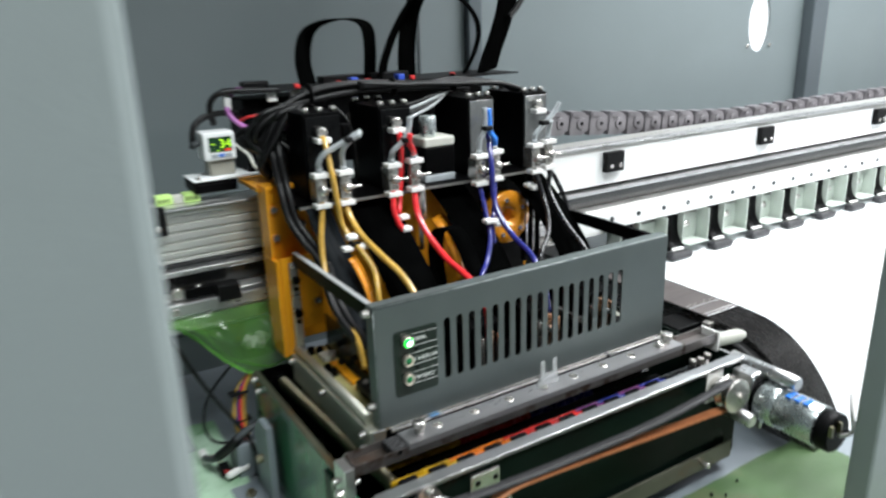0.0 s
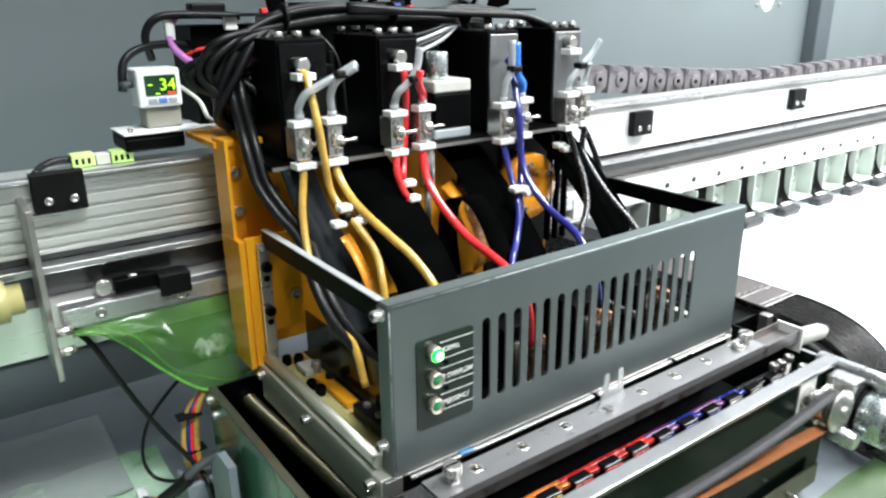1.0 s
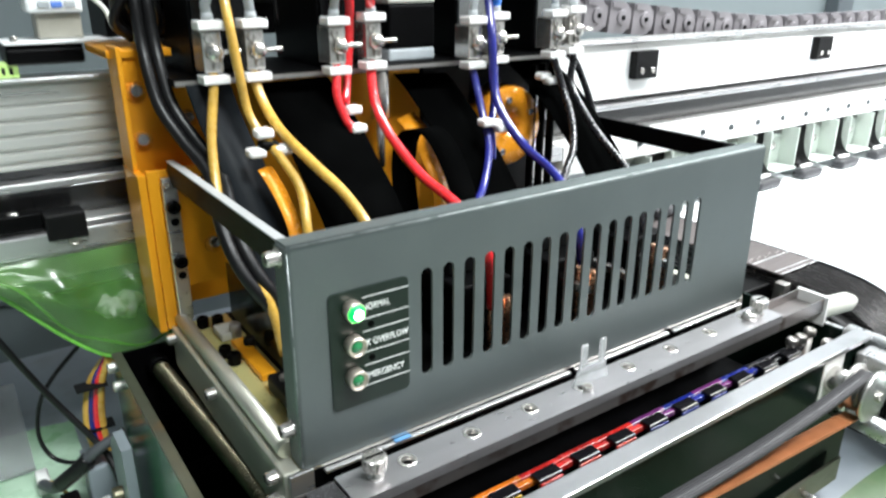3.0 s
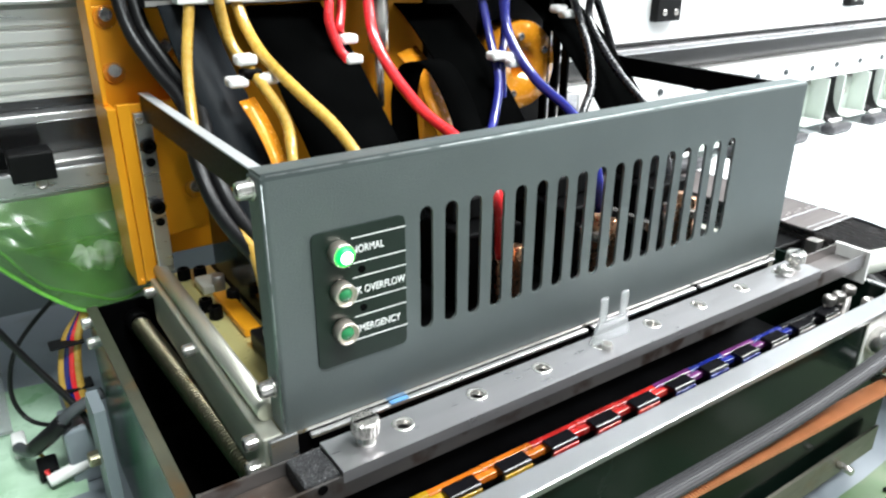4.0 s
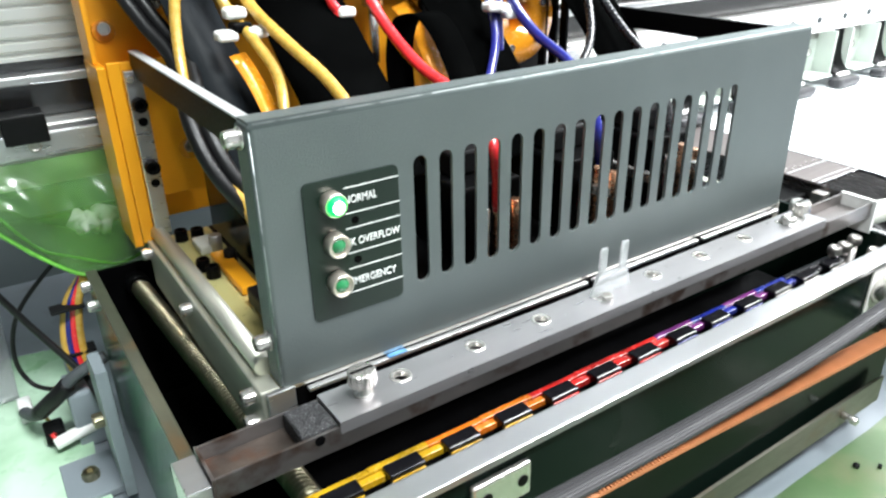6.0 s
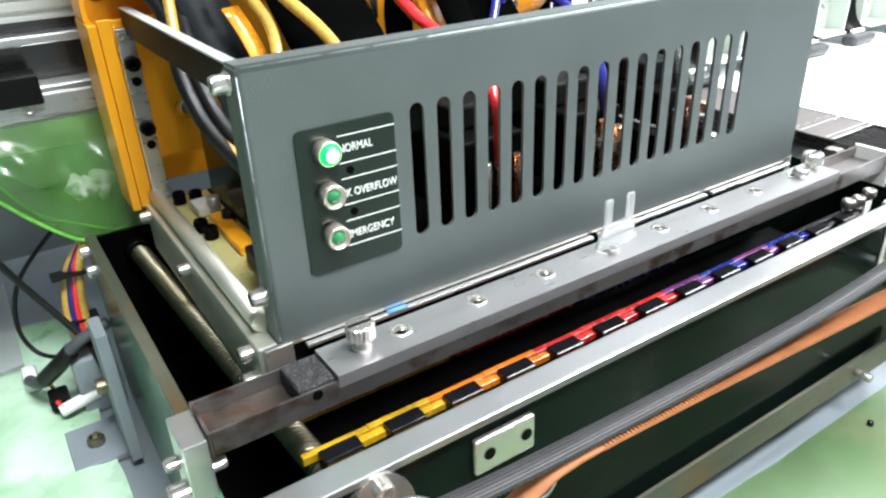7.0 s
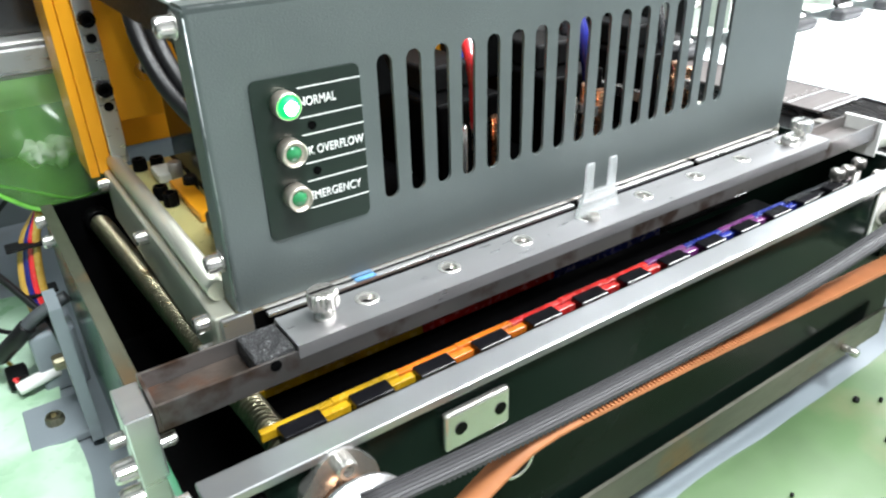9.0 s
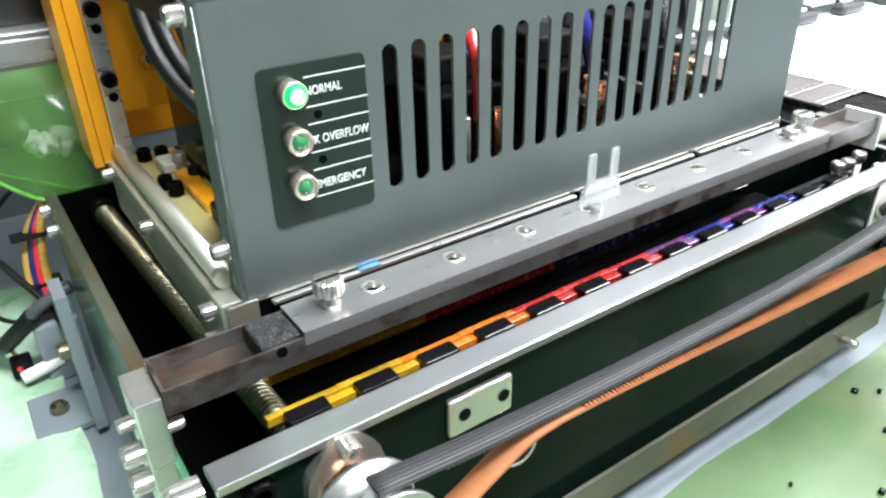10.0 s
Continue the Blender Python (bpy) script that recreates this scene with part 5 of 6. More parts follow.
solo("flat_cable", ribbon(bm_new(), loop, (0.016, 0.004, 0), 0.0014), M_SLATE, "dark grey flat cable beside the yellow tubes", "flat cable", "flat cables on the carriage")


def amber_film(pts, across, label):
    solo("amber_film", ribbon(bm_new(), pts, across, 0.0006, 3), M_ORFILM, label, "film cable", "amber film cables of the print heads")


amber_film([(0.050, 0.150, 0.128), (0.056, 0.142, 0.112), (0.060, 0.130, 0.090), (0.060, 0.120, 0.060)], (0.0062, 0.004, 0), "amber film cable between the yellow tubes")
amber_film([(0.196, 0.205, 0.140), (0.200, 0.186, 0.126), (0.206, 0.184, 0.110), (0.208, 0.170, 0.088), (0.206, 0.165, 0.060)], (0.010, 0.003, 0.002), "crumpled amber film cable under the loop")
amber_film([(0.222, 0.200, 0.118), (0.224, 0.188, 0.104), (0.220, 0.180, 0.086), (0.222, 0.172, 0.060)], (0.008, -0.004, 0.002), "creased amber film cable beside the loop")


# sub-tanks with screws on top
def subtank(x0, x1, face, label):
    ob = thing("ink_subtank", ((x0 + x1) / 2, 0.25, 0.184), label, "ink tank", "ink sub-tanks on the carriage")
    part("body", box(bm_new(), x0, x1, 0.2105, 0.292, 0.184, 0.2835, 0.001), M_BLACK, ob)
    part("face", box(bm_new(), x0 + 0.002, x1 - 0.002, 0.2075, 0.2102, 0.187, 0.280, 0.0006), face, ob)
    for k in range(3):
        for y in (0.217, 0.285):
            x = x0 + 0.006 + (x1 - x0 - 0.012) * k / 2
            part("lid_screw", lathe(bm_new(), (x, y, 0.2837), (x, y, 0.2895), [(0, 0.0042), (0.9, 0.0042), (1, 0.0036), (1, 0.002), (0.6, 0.0018)], 12), M_STEEL, ob)
    return ob


for x0, x1, face in ((0.028, 0.074, M_TANK), (0.123, 0.167, M_TANK), (0.250, 0.290, M_TANKG), (0.338, 0.379, M_TANKG)):
    subtank(x0, x1, face, "black ink sub-tank with steel lid screws and a " + ("glossy dark face" if face is M_TANK else "grey metal face"))


# pinch valves on the tubes
def valve(x, y, z, label):
    ob = thing("pinch_valve", (x, y, z - 0.034), label, "valve", "pinch valves on the ink tubes")
    part("body", box(bm_new(), x - 0.0065, x + 0.0065, y - 0.004, y + 0.016, z - 0.030, z - 0.004, 0.0008), M_STEEL, ob)
    for dz in (0, -0.0345):
        b = box(bm_new(), x - 0.0090, x + 0.0090, y - 0.008, y + 0.006, z + dz - 0.0028, z + dz + 0.0028, 0.0008)
        part("collar", b, M_WHITE, ob, "white nylon collar")
    part("ferrule", cyl(bm_new(), (x, y, z + 0.0028), (x, y, z + 0.0075), 0.0040, 14), M_CLEAR, ob)
    bb = bm_new()
    bmesh.ops.create_uvsphere(bb, u_segments=14, v_segments=8, radius=0.0062, matrix=Matrix.Translation((x + 0.001, y - 0.006, z - 0.017)))
    part("dome", bb, M_STEEL, ob, "", True)
    part("pin", cyl(bm_new(), (x + 0.005, y - 0.0075, z - 0.017), (x + 0.0175, y - 0.0085, z - 0.0165), 0.0017, 10, 0.0004), M_STEEL, ob, "steel lever pin")
    for dz in (-0.0085, -0.0255):
        screw("valve_screw", (x - 0.002 + 0.004 * (dz < -0.02), y - 0.0041, z + dz), (0, -1, 0), ob, 0.0030, 0.0022)
    return ob


VALVES = ((0.033, 0.184, 0.2185), (0.061, 0.181, 0.2190), (0.124, 0.184, 0.2185), (0.154, 0.184, 0.2205), (0.243, 0.176, 0.2160),
          (0.268, 0.178, 0.2185), (0.334, 0.179, 0.2190), (0.357, 0.180, 0.2215))
for q in VALVES:
    valve(*q, "small nickel pinch valve with white collars on an ink tube")


def tube(name, pts, material, label, r=0.0033, group="ink tubes on the carriage"):
    return solo(name, sweep(bm_new(), pts, r), material, label, "tube", group)


tube("ink_tube", [(0.033, 0.184, 0.188), (0.031, 0.18, 0.178), (0.023, 0.17, 0.148), (0.018, 0.155, 0.12), (0.012, 0.13, 0.093), (0.018, 0.11, 0.069), (0.027, 0.1, 0.053), (0.03, 0.09, 0.02)], M_YEL, "yellow ink tube hanging beside the side arm")
tube("ink_tube", [(0.045, 0.2, 0.258), (0.045, 0.19, 0.252), (0.043, 0.172, 0.219), (0.045, 0.168, 0.189), (0.049, 0.165, 0.159), (0.058, 0.14, 0.136), (0.062, 0.12, 0.118), (0.056, 0.1, 0.096), (0.056, 0.09, 0.04)], M_YEL, "yellow ink tube running between two valves")
tube("ink_tube", [(0.061, 0.181, 0.188), (0.06, 0.18, 0.182), (0.061, 0.17, 0.167), (0.064, 0.15, 0.151), (0.072, 0.12, 0.134), (0.082, 0.095, 0.117), (0.087, 0.07, 0.095), (0.09, 0.055, 0.06), (0.09, 0.05, 0.03)], M_YEL, "yellow ink tube sweeping down behind the cover", 0.0036)
tube("ink_tube", [(0.124, 0.184, 0.188), (0.122, 0.18, 0.180), (0.119, 0.175, 0.166), (0.123, 0.17, 0.149), (0.126, 0.168, 0.143), (0.128, 0.165, 0.12)], M_RED, "red ink tube under a valve")
tube("ink_tube", [(0.141, 0.2, 0.258), (0.141, 0.193, 0.250), (0.14, 0.19, 0.224), (0.138, 0.192, 0.186), (0.128, 0.18, 0.159)], M_RED, "red ink tube from the sub-tank")
tube("ink_tube", [(0.154, 0.184, 0.188), (0.151, 0.18, 0.176), (0.149, 0.17, 0.156), (0.151, 0.15, 0.135), (0.156, 0.12, 0.114), (0.159, 0.09, 0.104), (0.161, 0.07, 0.096), (0.160, 0.050, 0.085), (0.157, 0.038, 0.068), (0.157, 0.036, 0.04)], M_RED, "bright red ink tube sweeping down behind the cover", 0.0038)
tube("ink_tube", [(0.243, 0.176, 0.184), (0.243, 0.175, 0.177), (0.241, 0.16, 0.148), (0.234, 0.14, 0.121), (0.214, 0.12, 0.098), (0.192, 0.1, 0.088), (0.184, 0.09, 0.06)], M_BLU, "dark blue ink tube under a valve")
tube("ink_tube", [(0.268, 0.2, 0.256), (0.266, 0.19, 0.247), (0.254, 0.165, 0.204), (0.253, 0.16, 0.168), (0.251, 0.145, 0.145), (0.254, 0.12, 0.123), (0.255, 0.09, 0.11), (0.25, 0.07, 0.101), (0.247, 0.05, 0.078), (0.245, 0.04, 0.05)], M_BLU, "dark blue ink tube sweeping down behind the cover", 0.0037)
tube("ink_tube", [(0.268, 0.178, 0.186), (0.258, 0.165, 0.151), (0.244, 0.15, 0.134), (0.246, 0.15, 0.106), (0.244, 0.15, 0.073)], M_BLU, "dark blue ink tube behind the tie")
tube("ink_tube", [(0.334, 0.179, 0.188), (0.332, 0.175, 0.182), (0.34, 0.17, 0.157), (0.334, 0.15, 0.132), (0.318, 0.13, 0.111), (0.29, 0.11, 0.093), (0.28, 0.1, 0.06)], M_INKK, "black ink tube under a valve")
tube("ink_tube", [(0.357, 0.18, 0.190), (0.361, 0.18, 0.178), (0.36, 0.18, 0.158), (0.355, 0.16, 0.139), (0.351, 0.13, 0.117), (0.352, 0.1, 0.096), (0.348, 0.08, 0.079), (0.34, 0.06, 0.04)], M_INKK, "black ink tube sweeping down behind the cover")
tube("ink_tube", [(0.368, 0.195, 0.182), (0.376, 0.19, 0.172), (0.395, 0.19, 0.141), (0.400, 0.18, 0.113), (0.390, 0.15, 0.091), (0.380, 0.12, 0.073)], M_INKK, "black ink tube beside the side arm")
CLR = "short clear tube tied off above a valve"
tube("vent_tube", [(0.033, 0.184, 0.2265), (0.032, 0.182, 0.232), (0.037, 0.178, 0.242), (0.048, 0.176, 0.248), (0.063, 0.174, 0.255), (0.081, 0.172, 0.264)], M_CLEAR, CLR, 0.0034, "clear vent tubes")
tube("vent_tube", [(0.061, 0.181, 0.2265), (0.059, 0.178, 0.24), (0.063, 0.172, 0.252), (0.078, 0.167, 0.262)], M_CLEAR, CLR, 0.0034, "clear vent tubes")
tube("vent_tube", [(0.124, 0.184, 0.226), (0.124, 0.178, 0.236), (0.134, 0.176, 0.245), (0.143, 0.175, 0.258), (0.146, 0.175, 0.274)], M_CLEAR, CLR, 0.0034, "clear vent tubes")
tube("vent_tube", [(0.154, 0.184, 0.228), (0.150, 0.178, 0.234), (0.142, 0.172, 0.245), (0.143, 0.170, 0.255)], M_RED, "short red tube tied off above a valve", 0.0036, "clear vent tubes")
tube("vent_tube", [(0.243, 0.176, 0.2235), (0.244, 0.174, 0.237), (0.25, 0.173, 0.249), (0.250, 0.173, 0.276)], M_CLEAR, CLR, 0.0036, "clear vent tubes")
tube("vent_tube", [(0.268, 0.178, 0.226), (0.266, 0.174, 0.235), (0.258, 0.173, 0.246), (0.256, 0.173, 0.274)], M_CYAN, "bright blue tube tied off above a valve", 0.0036, "clear vent tubes")
tube("vent_tube", [(0.334, 0.179, 0.2265), (0.334, 0.177, 0.234), (0.346, 0.176, 0.245), (0.362, 0.174, 0.26), (0.370, 0.172, 0.272)], M_CLEAR, CLR, 0.0034, "clear vent tubes")
tube("vent_tube", [(0.357, 0.18, 0.229), (0.357, 0.178, 0.238), (0.355, 0.172, 0.250)], M_CLEAR, CLR, 0.0034, "clear vent tubes")


def tank_port(x, z):
    ob = thing("tank_port", (x, 0.2, z), "small steel port with a white collar on a sub-tank", "fitting", "ports on the sub-tanks")
    part("collar", box(bm_new(), x - 0.0085, x + 0.0085, 0.192, 0.2068, z - 0.003, z + 0.003, 0.0008), M_WHITE, ob)
    part("stud", cyl(bm_new(), (x, 0.2068, z + 0.009), (x, 0.196, z + 0.009), 0.0062, 14, 0.001), M_STEEL, ob)


for x, z in ((0.046, 0.254), (0.141, 0.256), (0.356, 0.260)):
    tank_port(x, z)


def tie(at, label, parts):
    ob = thing("cable_tie", at, label, "cable tie", "ties on the tubes")
    for k, (dx, dy, dz, m) in enumerate(parts):
        x, y, z = at[0] + dx, at[1] + dy, at[2] + dz
        part("wrap", box(bm_new(), x - 0.0062, x + 0.0062, y - 0.0055, y + 0.0055, z - 0.0032, z + 0.0032, 0.0022, 3), m, ob)
    return ob


tie((0.052, 0.152, 0.148), "white and pink plastic ties round the yellow tubes", ((0, 0, 0.003, M_WHITE), (-0.007, -0.002, -0.009, M_WHITE), (0.010, -0.006, -0.008, M_WHITE), (0.002, -0.002, -0.005, M_BLACK)))
tie((0.246, 0.146, 0.138), "white plastic tie round the dark blue tubes", ((0, 0, 0, M_WHITE), (-0.012, -0.002, 0.002, M_WHITE), (0.004, -0.002, -0.004, M_WHITE)))
tie((0.131, 0.168, 0.143), "white plastic tie on the red tube", ((0, 0, 0, M_WHITE), (0.002, 0.01, 0.012, M_WHITE)))
tie((0.330, 0.185, 0.165), "white plastic tie beside the black tubes", ((0, 0, 0, M_WHITE), (0.006, -0.004, -0.004, M_WHITE)))
for at in ((0.066, 0.172, 0.2565), (0.139, 0.174, 0.2475), (0.2525, 0.172, 0.2500), (0.3465, 0.1755, 0.2475)):
    tie(at, "black tie round two clear tubes", ((0, 0, 0, M_MATT), ))

# ---------------------------------------------------------------- cables at the left of the carriage
def cable(pts, material=None, r=0.0035, label="black cable looped over the carriage", name="cable"):
    return solo(name, sweep(bm_new(), pts, r), material or M_CABLE, label, "cable", "cables on the carriage")


rnd = random.Random(4)
for k in range(17):
    a, b = rnd.uniform(-0.006, 0.006), rnd.uniform(-0.007, 0.007)
    y = 0.262 + 0.004 * (k % 3)
    sag = 0.010 * (k % 9) / 8
    cable([(0.30 + 0.01 * a, y + 0.02, 0.290 + 0.3 * b), (0.22, y + 0.01, 0.298 + 0.5 * b), (0.12, y, 0.303 + b), (0.055, y, 0.296 + b),
           (0.032 - 0.008 * (k % 5), y - 0.004, 0.282 - sag), (0.010 - 0.007 * (k % 6), y - 0.006 + 0.002 * k, 0.255 - 0.5 * sag + a),
           (-0.008 + 0.0032 * k, y + 0.004 * (k % 4), 0.226 + 0.0012 * k + b), (0.004 + 0.002 * k, y + 0.012 + a, 0.2055)], r=0.0036)
for k in range(3):
    cable([(0.355, 0.235 + 0.01 * k, 0.286), (0.32, 0.240, 0.296), (0.26, 0.244 + 0.006 * k, 0.299 + 0.003 * k), (0.20, 0.250, 0.302), (0.12, 0.254, 0.304 + 0.002 * k)], r=0.0038,
          label="black cable lying across the sub-tanks")
for dx in (0.0, 0.0085):
    cable([(0.010 + dx, 0.275, 0.262), (0.007 + dx, 0.26, 0.231), (0.0 + dx, 0.225, 0.202), (0.001 + dx, 0.208, 0.168), (0.009 + dx, 0.19, 0.145), (0.017 + dx, 0.165, 0.125),
           (0.011 + dx, 0.13, 0.098), (0.015 + dx, 0.11, 0.073), (0.030 + dx, 0.1, 0.046), (0.045 + dx, 0.10, 0.020)], r=0.0042, label="thick black cable hanging down into the carriage")
cable([(-0.030, 0.365, 0.262), (-0.034, 0.36, 0.285), (-0.022, 0.355, 0.300), (0.01, 0.35, 0.302), (0.05, 0.34, 0.300)], r=0.0038)
cable([(-0.062, 0.355, 0.236), (-0.056, 0.36, 0.262), (-0.036, 0.362, 0.274), (-0.005, 0.35, 0.276), (0.03, 0.33, 0.27)], r=0.0038)
cable([(-0.015, 0.345, 0.240), (0.0, 0.335, 0.225), (0.004, 0.325, 0.210), (0.012, 0.315, 0.204)], M_BEIGE, 0.0020, "pale cable behind the gauge")
cable([(0.008, 0.36, 0.303), (-0.005, 0.36, 0.300), (-0.012, 0.36, 0.286), (-0.013, 0.35, 0.274), (-0.004, 0.34, 0.262), (0.008, 0.33, 0.255)], M_PURPLE, 0.0034, "purple network cable with a white tag")
solo("cable_tag", box(bm_new(), -0.0165, -0.0075, 0.3545, 0.3645, 0.277, 0.298, 0.003), M_WHITE, "white tag round the purple cable", "tag")
cable([(-0.008, 0.345, 0.264), (0.005, 0.335, 0.271), (0.025, 0.330, 0.273)], M_REDC, 0.0018, "thin red wire behind the cables")

for k, (m, r) in enumerate(((M_CLEAR, 0.0022), (M_CABLE, 0.0018), (M_CLEAR, 0.0020), (M_CABLE, 0.0016))):
    cable([(0.170, 0.232, 0.262 + 0.006 * k), (0.195, 0.238, 0.268 + 0.005 * k), (0.222, 0.246, 0.276 + 0.004 * k), (0.248, 0.255, 0.290)], m, r, ("clear thin hose" if m is M_CLEAR else "thin black wire") + " between two sub-tanks")
cable([(0.078, 0.235, 0.287), (0.088, 0.225, 0.272), (0.094, 0.222, 0.250), (0.098, 0.225, 0.215)], M_CABLE, 0.0014, "thin black wire beside the sub-tank")
for x in (0.172, 0.262, 0.060):
    solo("cable_tie", lathe(bm_new(), (x - 0.0015, 0.262, 0.3005), (x + 0.0015, 0.262, 0.3005), [(0, 0.0110), (0.5, 0.0115), (1, 0.0110)], 18), M_MATT, "black tie round the cable bundle", "cable tie", "ties on the cable bundle")

# electronics board and plugs behind the sub-tanks
pcb = thing("circuit_board", (0.15, 0.36, 0.2), "dark circuit board with connectors above the carriage", "circuit board")
part("frame", box(bm_new(), 0.0, 0.36, 0.335, 0.40, 0.200, 0.292, 0.002), M_BLACK, pcb)
part("board", box(bm_new(), -0.004, 0.415, 0.320, 0.410, 0.300, 0.302), M_MATT, pcb)
for k, x in enumerate((0.145, 0.215)):
    part("blue_connector", box(bm_new(), x, x + 0.010, 0.326, 0.338, 0.3022, 0.310, 0.001), M_BLUC, pcb, "blue connector")
    part("cable_plug", box(bm_new(), x - 0.03, x + 0.03, 0.350, 0.372, 0.3022, 0.312, 0.001), M_MATT, pcb)
for x in (0.125, 0.166, 0.234, 0.300, 0.066):
    part("red_connector", box(bm_new(), x, x + 0.006, 0.324, 0.331, 0.3022, 0.3075, 0.001), M_REDC, pcb, "red connector")
part("network_plug", box(bm_new(), 0.008, 0.042, 0.352, 0.368, 0.3025, 0.312, 0.002), M_MATT, pcb, "black network plug")
for x in (0.030, 0.062, 0.086):
    part("standoff", box(bm_new(), x, x + 0.012, 0.326, 0.333, 0.288, 0.2998, 0.001), M_WHITE, pcb, "white plastic standoff")
for k in range(6):
    part("chip", box(bm_new(), 0.05 + 0.018 * k, 0.062 + 0.018 * k, 0.316, 0.3345, 0.215 + 0.012 * (k % 3), 0.240 + 0.012 * (k % 3), 0.001), M_DULL if k % 2 else M_MATT, pcb)

# flat black looms looping up behind
def loom(pts, w, label):
    solo("flat_loom", ribbon(bm_new(), pts, w, 0.0016, 10), M_RIBBON, label, "flat cable", "looped flat looms above the carriage")


loom([(0.092, 0.345, 0.303), (0.088, 0.347, 0.335), (0.098, 0.350, 0.368), (0.127, 0.353, 0.382), (0.167, 0.357, 0.383), (0.188, 0.360, 0.372), (0.192, 0.362, 0.340), (0.190, 0.364, 0.303)], (0.017, 0.017, 0), "wide black flat loom bent in a low arch above the carriage")
loom([(0.202, 0.350, 0.303), (0.208, 0.350, 0.330), (0.230, 0.352, 0.372), (0.262, 0.355, 0.408), (0.304, 0.358, 0.418), (0.348, 0.360, 0.402), (0.372, 0.362, 0.370), (0.368, 0.364, 0.335), (0.350, 0.366, 0.303)], (0.014, 0.015, 0), "black flat loom bent in a high arch above the carriage")
loom([(0.254, 0.372, 0.303), (0.255, 0.372, 0.340), (0.264, 0.374, 0.385), (0.286, 0.376, 0.430), (0.304, 0.385, 0.490), (0.312, 0.41, 0.56), (0.317, 0.45, 0.62)], (0.017, 0.006, 0), "black flat loom rising steeply from the carriage")
loom([(0.380, 0.352, 0.303), (0.390, 0.352, 0.330), (0.410, 0.355, 0.370), (0.427, 0.360, 0.420), (0.432, 0.375, 0.480), (0.427, 0.41, 0.55), (0.422, 0.45, 0.62)], (0.021, 0.004, 0.004), "black flat loom rising from the carriage end")
cable([(0.420, 0.350, 0.380), (0.440, 0.350, 0.400), (0.456, 0.352, 0.428), (0.460, 0.36, 0.48), (0.457, 0.40, 0.56), (0.452, 0.45, 0.62)], r=0.0045, label="black cable leaving the flat loom")
# pressure gauge on its ledge
ledge = thing("gauge_ledge", (-0.03, 0.31, 0.2), "black ledge with a pale top plate at the carriage end", "ledge")
part("bar", box(bm_new(), -0.0735, -0.0205, 0.322, 0.372, 0.1855, 0.1975, 0.002), M_BLACK, ledge)
part("top_plate", box(bm_new(), -0.0740, 0.026, 0.321, 0.374, 0.2003, 0.2020, 0.0006), M_GAUGE, ledge, "pale top plate")
part("spacer", box(bm_new(), -0.0730, -0.0210, 0.323, 0.371, 0.1976, 0.2002), M_BLACK, ledge)
screw("ledge_screw", (-0.066, 0.328, 0.2021), (0, 0, 1), ledge, 0.0028, 0.004)
g = thing("pressure_gauge", (-0.034, 0.345, 0.203), "white digital pressure gauge with lime digits on a beige foot", "gauge")
part("foot", box(bm_new(), -0.048, -0.016, 0.340, 0.366, 0.2021, 0.2215, 0.002), M_FOOT, g, "beige mounting foot")
h = part("housing", box(bm_new(), -0.0535, -0.0145, 0.335, 0.366, 0.2218, 0.2565, 0.0025, 3), M_GAUGE, g)
s = part("screen", box(bm_new(), -0.0470, -0.0190, 0.3344, 0.3349, 0.2325, 0.2505), M_SCREEN, g, "dark display")
words("digits", "34", 0.0150, (-0.0345, 0.3341, 0.2370), M_DIGIT, s, depth=0.0001)
part("minus", box(bm_new(), -0.0440, -0.0405, 0.3340, 0.3343, 0.2415, 0.2428), M_DIGIT, s)
part("unit_bar", box(bm_new(), -0.0385, -0.0345, 0.3340, 0.3343, 0.2335, 0.2345), M_DIGIT, s)
part("red_mark", box(bm_new(), -0.0275, -0.0205, 0.3340, 0.3343, 0.2332, 0.2352), M_REDDIG, s, "small red unit mark")
for x, m in ((-0.0455, M_GREYB), (-0.0365, M_BLUEB), (-0.0275, M_GREYB)):
    part("button", box(bm_new(), x, x + 0.0078, 0.3338, 0.3349, 0.2255, 0.2300, 0.0005), m, g)
part("cable_stub", cyl(bm_new(), (-0.0536, 0.35, 0.243), (-0.064, 0.352, 0.241), 0.0036, 12), M_GRYC, g)

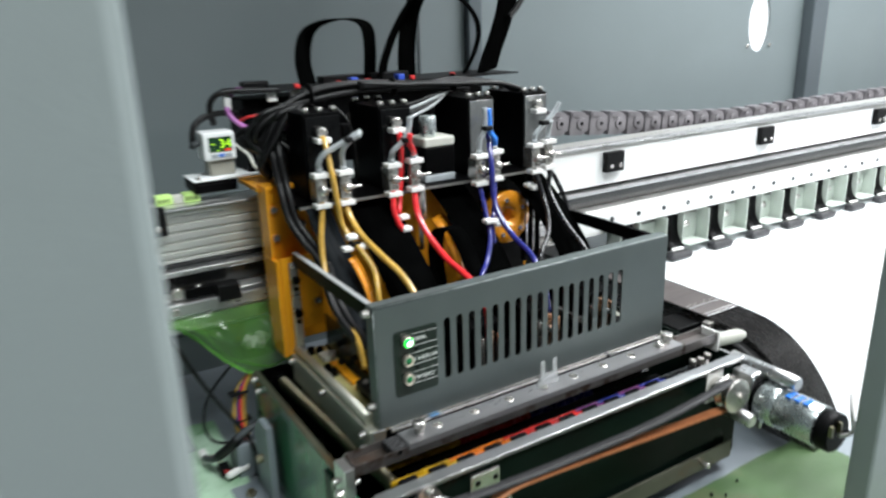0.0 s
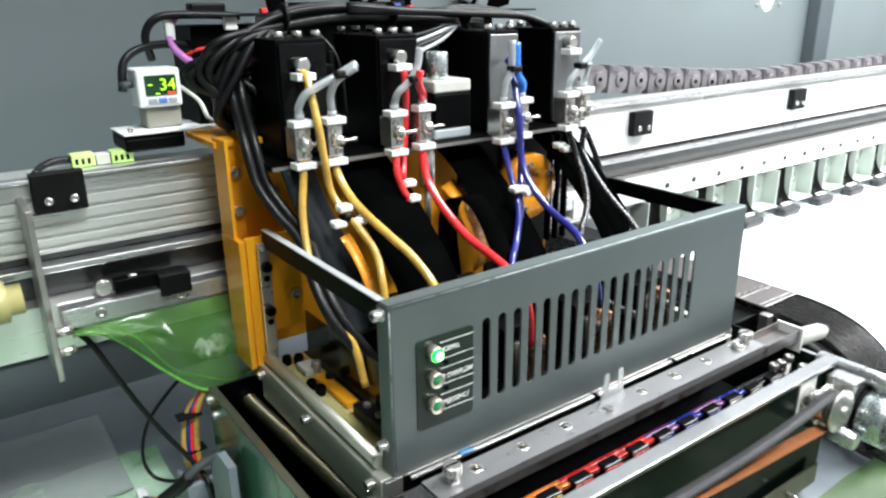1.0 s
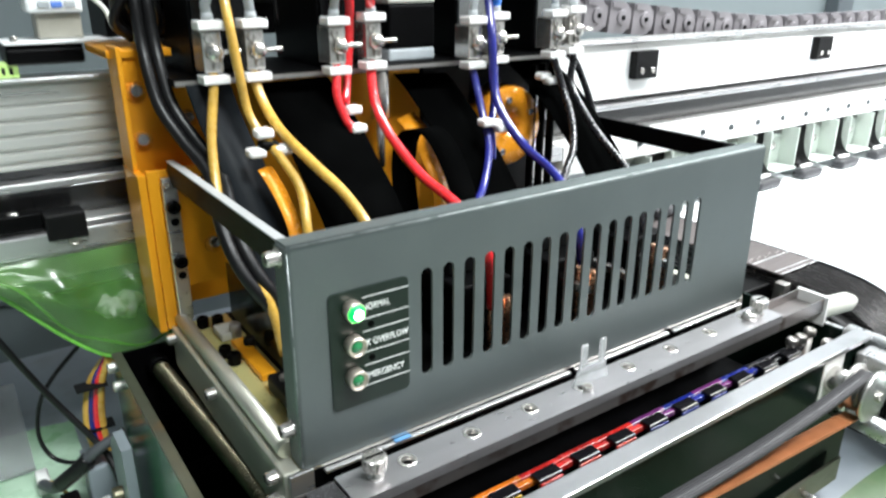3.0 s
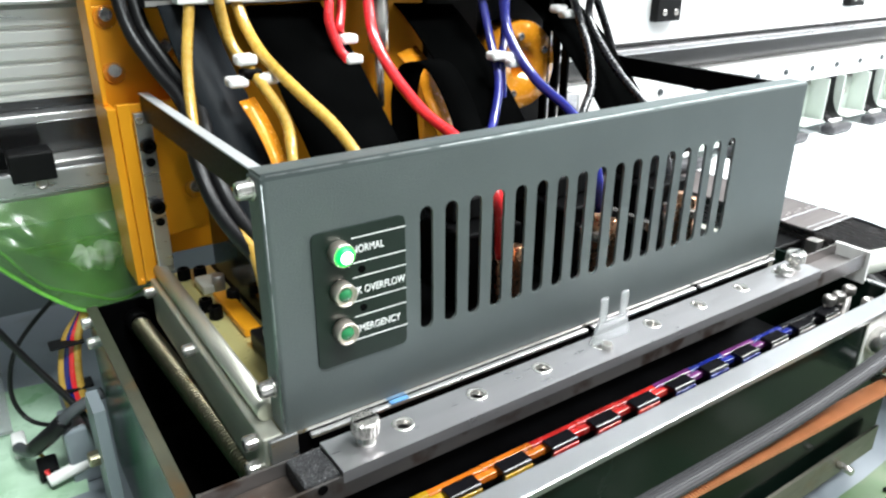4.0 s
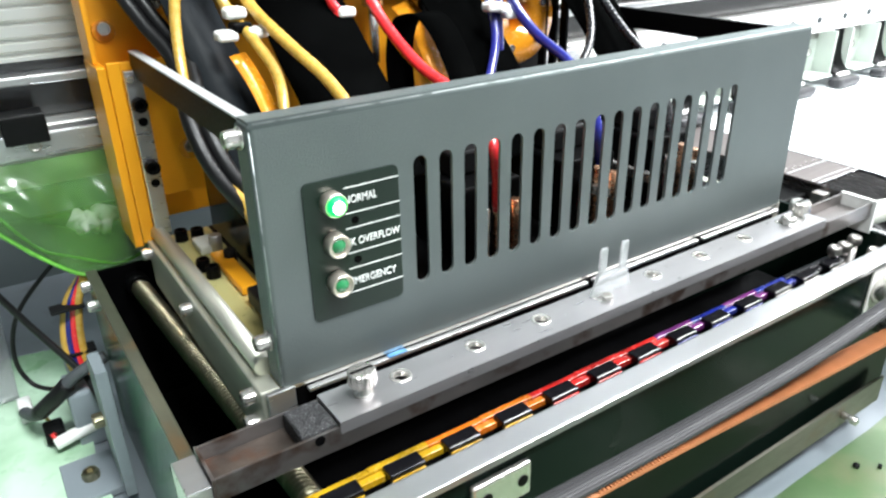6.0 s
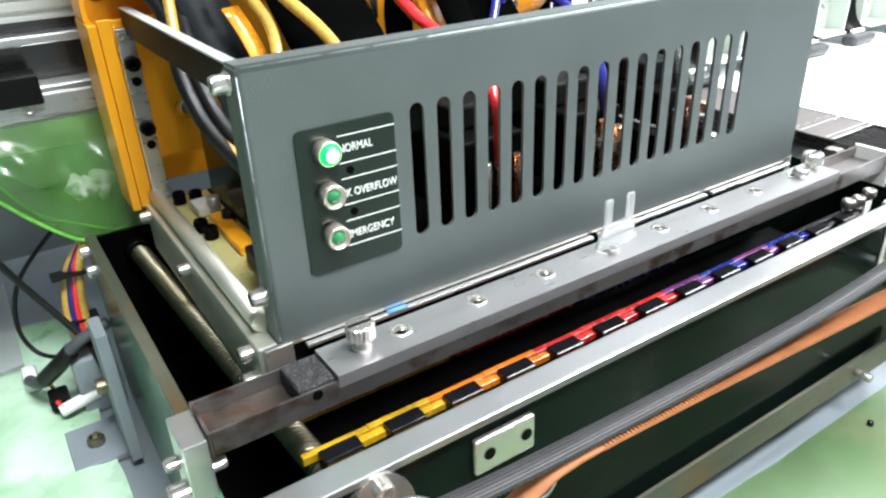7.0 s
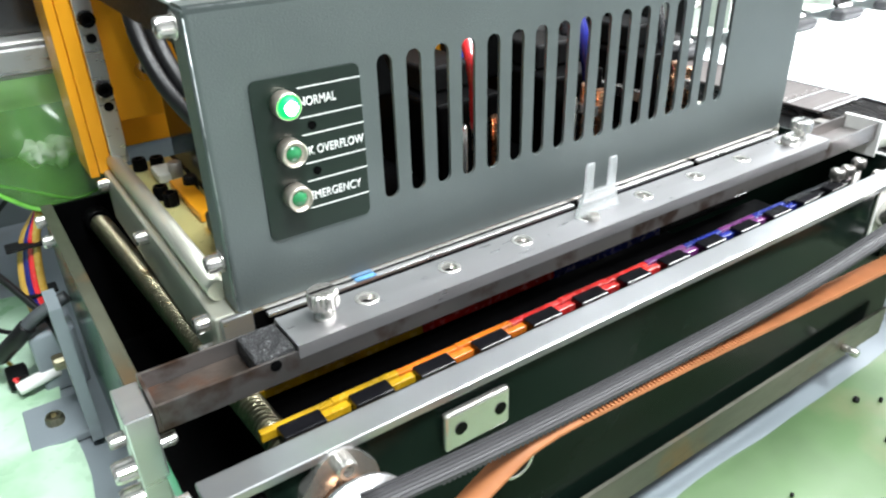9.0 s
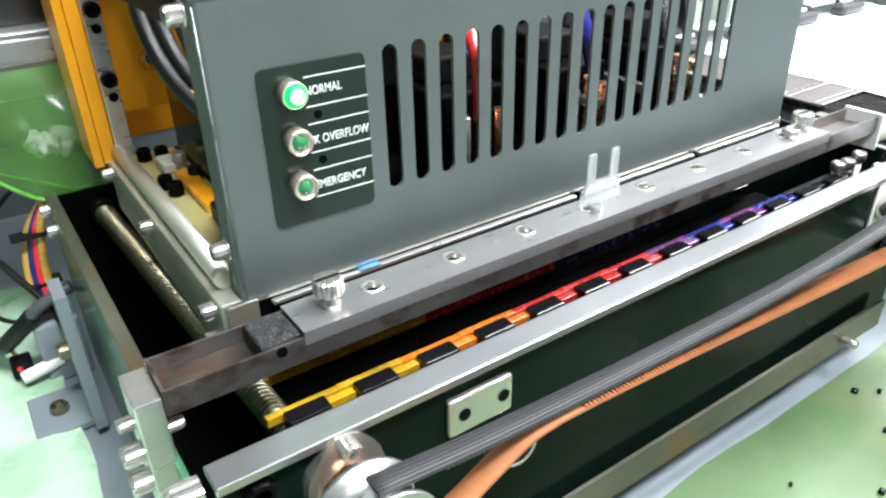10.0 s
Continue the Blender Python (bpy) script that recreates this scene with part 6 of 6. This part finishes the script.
# ---------------------------------------------------------------- cables and clutter by the tray
cable([(-0.150, 0.285, 0.05), (-0.136, 0.275, 0.034), (-0.122, 0.272, 0.0), (-0.098, 0.270, -0.055), (-0.070, 0.25, -0.104), (-0.064, 0.235, -0.118), (-0.062, 0.225, -0.135)], r=0.0026, label="black cable hanging down beside the tray")
cable([(-0.056, 0.285, -0.026), (-0.070, 0.29, -0.036), (-0.098, 0.290, -0.066), (-0.108, 0.29, -0.100), (-0.102, 0.285, -0.124), (-0.085, 0.265, -0.124), (-0.069, 0.25, -0.111)], r=0.0017, label="thin dark wire in a loose loop")
for k, m in enumerate((M_YEL, M_RED, M_BLU, M_YEL)):
    o = 0.0052 * k
    cable([(-0.050, 0.262 + 0.3 * o, -0.036), (-0.058 - 0.5 * o, 0.268 + 0.3 * o, -0.060), (-0.063 - 0.7 * o, 0.265 + 0.2 * o, -0.095), (-0.061 - 0.5 * o, 0.258, -0.130), (-0.056, 0.256, -0.160)], m, 0.0030,
          ("yellow", "red", "dark blue", "yellow", "blue", "red")[k] + " waste tube in a bundle beside the tray")
for z in (-0.060, -0.098):
    solo("cable_tie", box(bm_new(), -0.0775, -0.054, 0.2615, 0.2755, z - 0.0012, z + 0.0012, 0.001), M_MATT, "black tie round the tube bundle", "cable tie", "ties on the tube bundle")
cable([(-0.051, 0.238, -0.092), (-0.074, 0.24, -0.102), (-0.090, 0.245, -0.118), (-0.105, 0.262, -0.138), (-0.113, 0.29, -0.150)], M_GRYC, 0.0045, "grey sheathed cable to a plug")
cable([(-0.080, 0.2415, -0.108), (-0.090, 0.245, -0.118), (-0.103, 0.259, -0.135)], M_CABLE, 0.0062, "black shrink sleeve on the grey cable")
plug = thing("wire_plug", (-0.10, 0.26, -0.16), "white and black wire plugs lying on the film", "plug")
part("white_plug", box(bm_new(), -0.117, -0.107, 0.288, 0.312, -0.160, -0.148, 0.002), M_WHITE, plug)
part("black_plug", box(bm_new(), -0.104, -0.090, 0.248, 0.268, -0.160, -0.149, 0.002), M_MATT, plug)
part("white_boot", cyl(bm_new(), (-0.099, 0.240, -0.154), (-0.070, 0.243, -0.150), 0.0048, 14, 0.001), M_WHITE, plug)
part("yellow_wire", sweep(bm_new(), [(-0.110, 0.29, -0.150), (-0.104, 0.28, -0.146), (-0.098, 0.266, -0.151)], 0.0016), M_YEL, plug)
part("red_wire", sweep(bm_new(), [(-0.097, 0.250, -0.152), (-0.099, 0.244, -0.148), (-0.096, 0.240, -0.152)], 0.0014), M_REDC, plug)
solo("grey_box", box(bm_new(), -0.083, -0.0525, 0.240, 0.275, -0.1670, -0.118, 0.002), M_BASE, "small grey painted box beside the tray", "box")
bm = bm_new()
box(bm, -0.31, -0.115, 0.33, 0.50, -0.160, -0.157)
solo("clear_sheet", bm, M_ACRYL, "clear plastic sheet lying on the base", "plastic sheet")
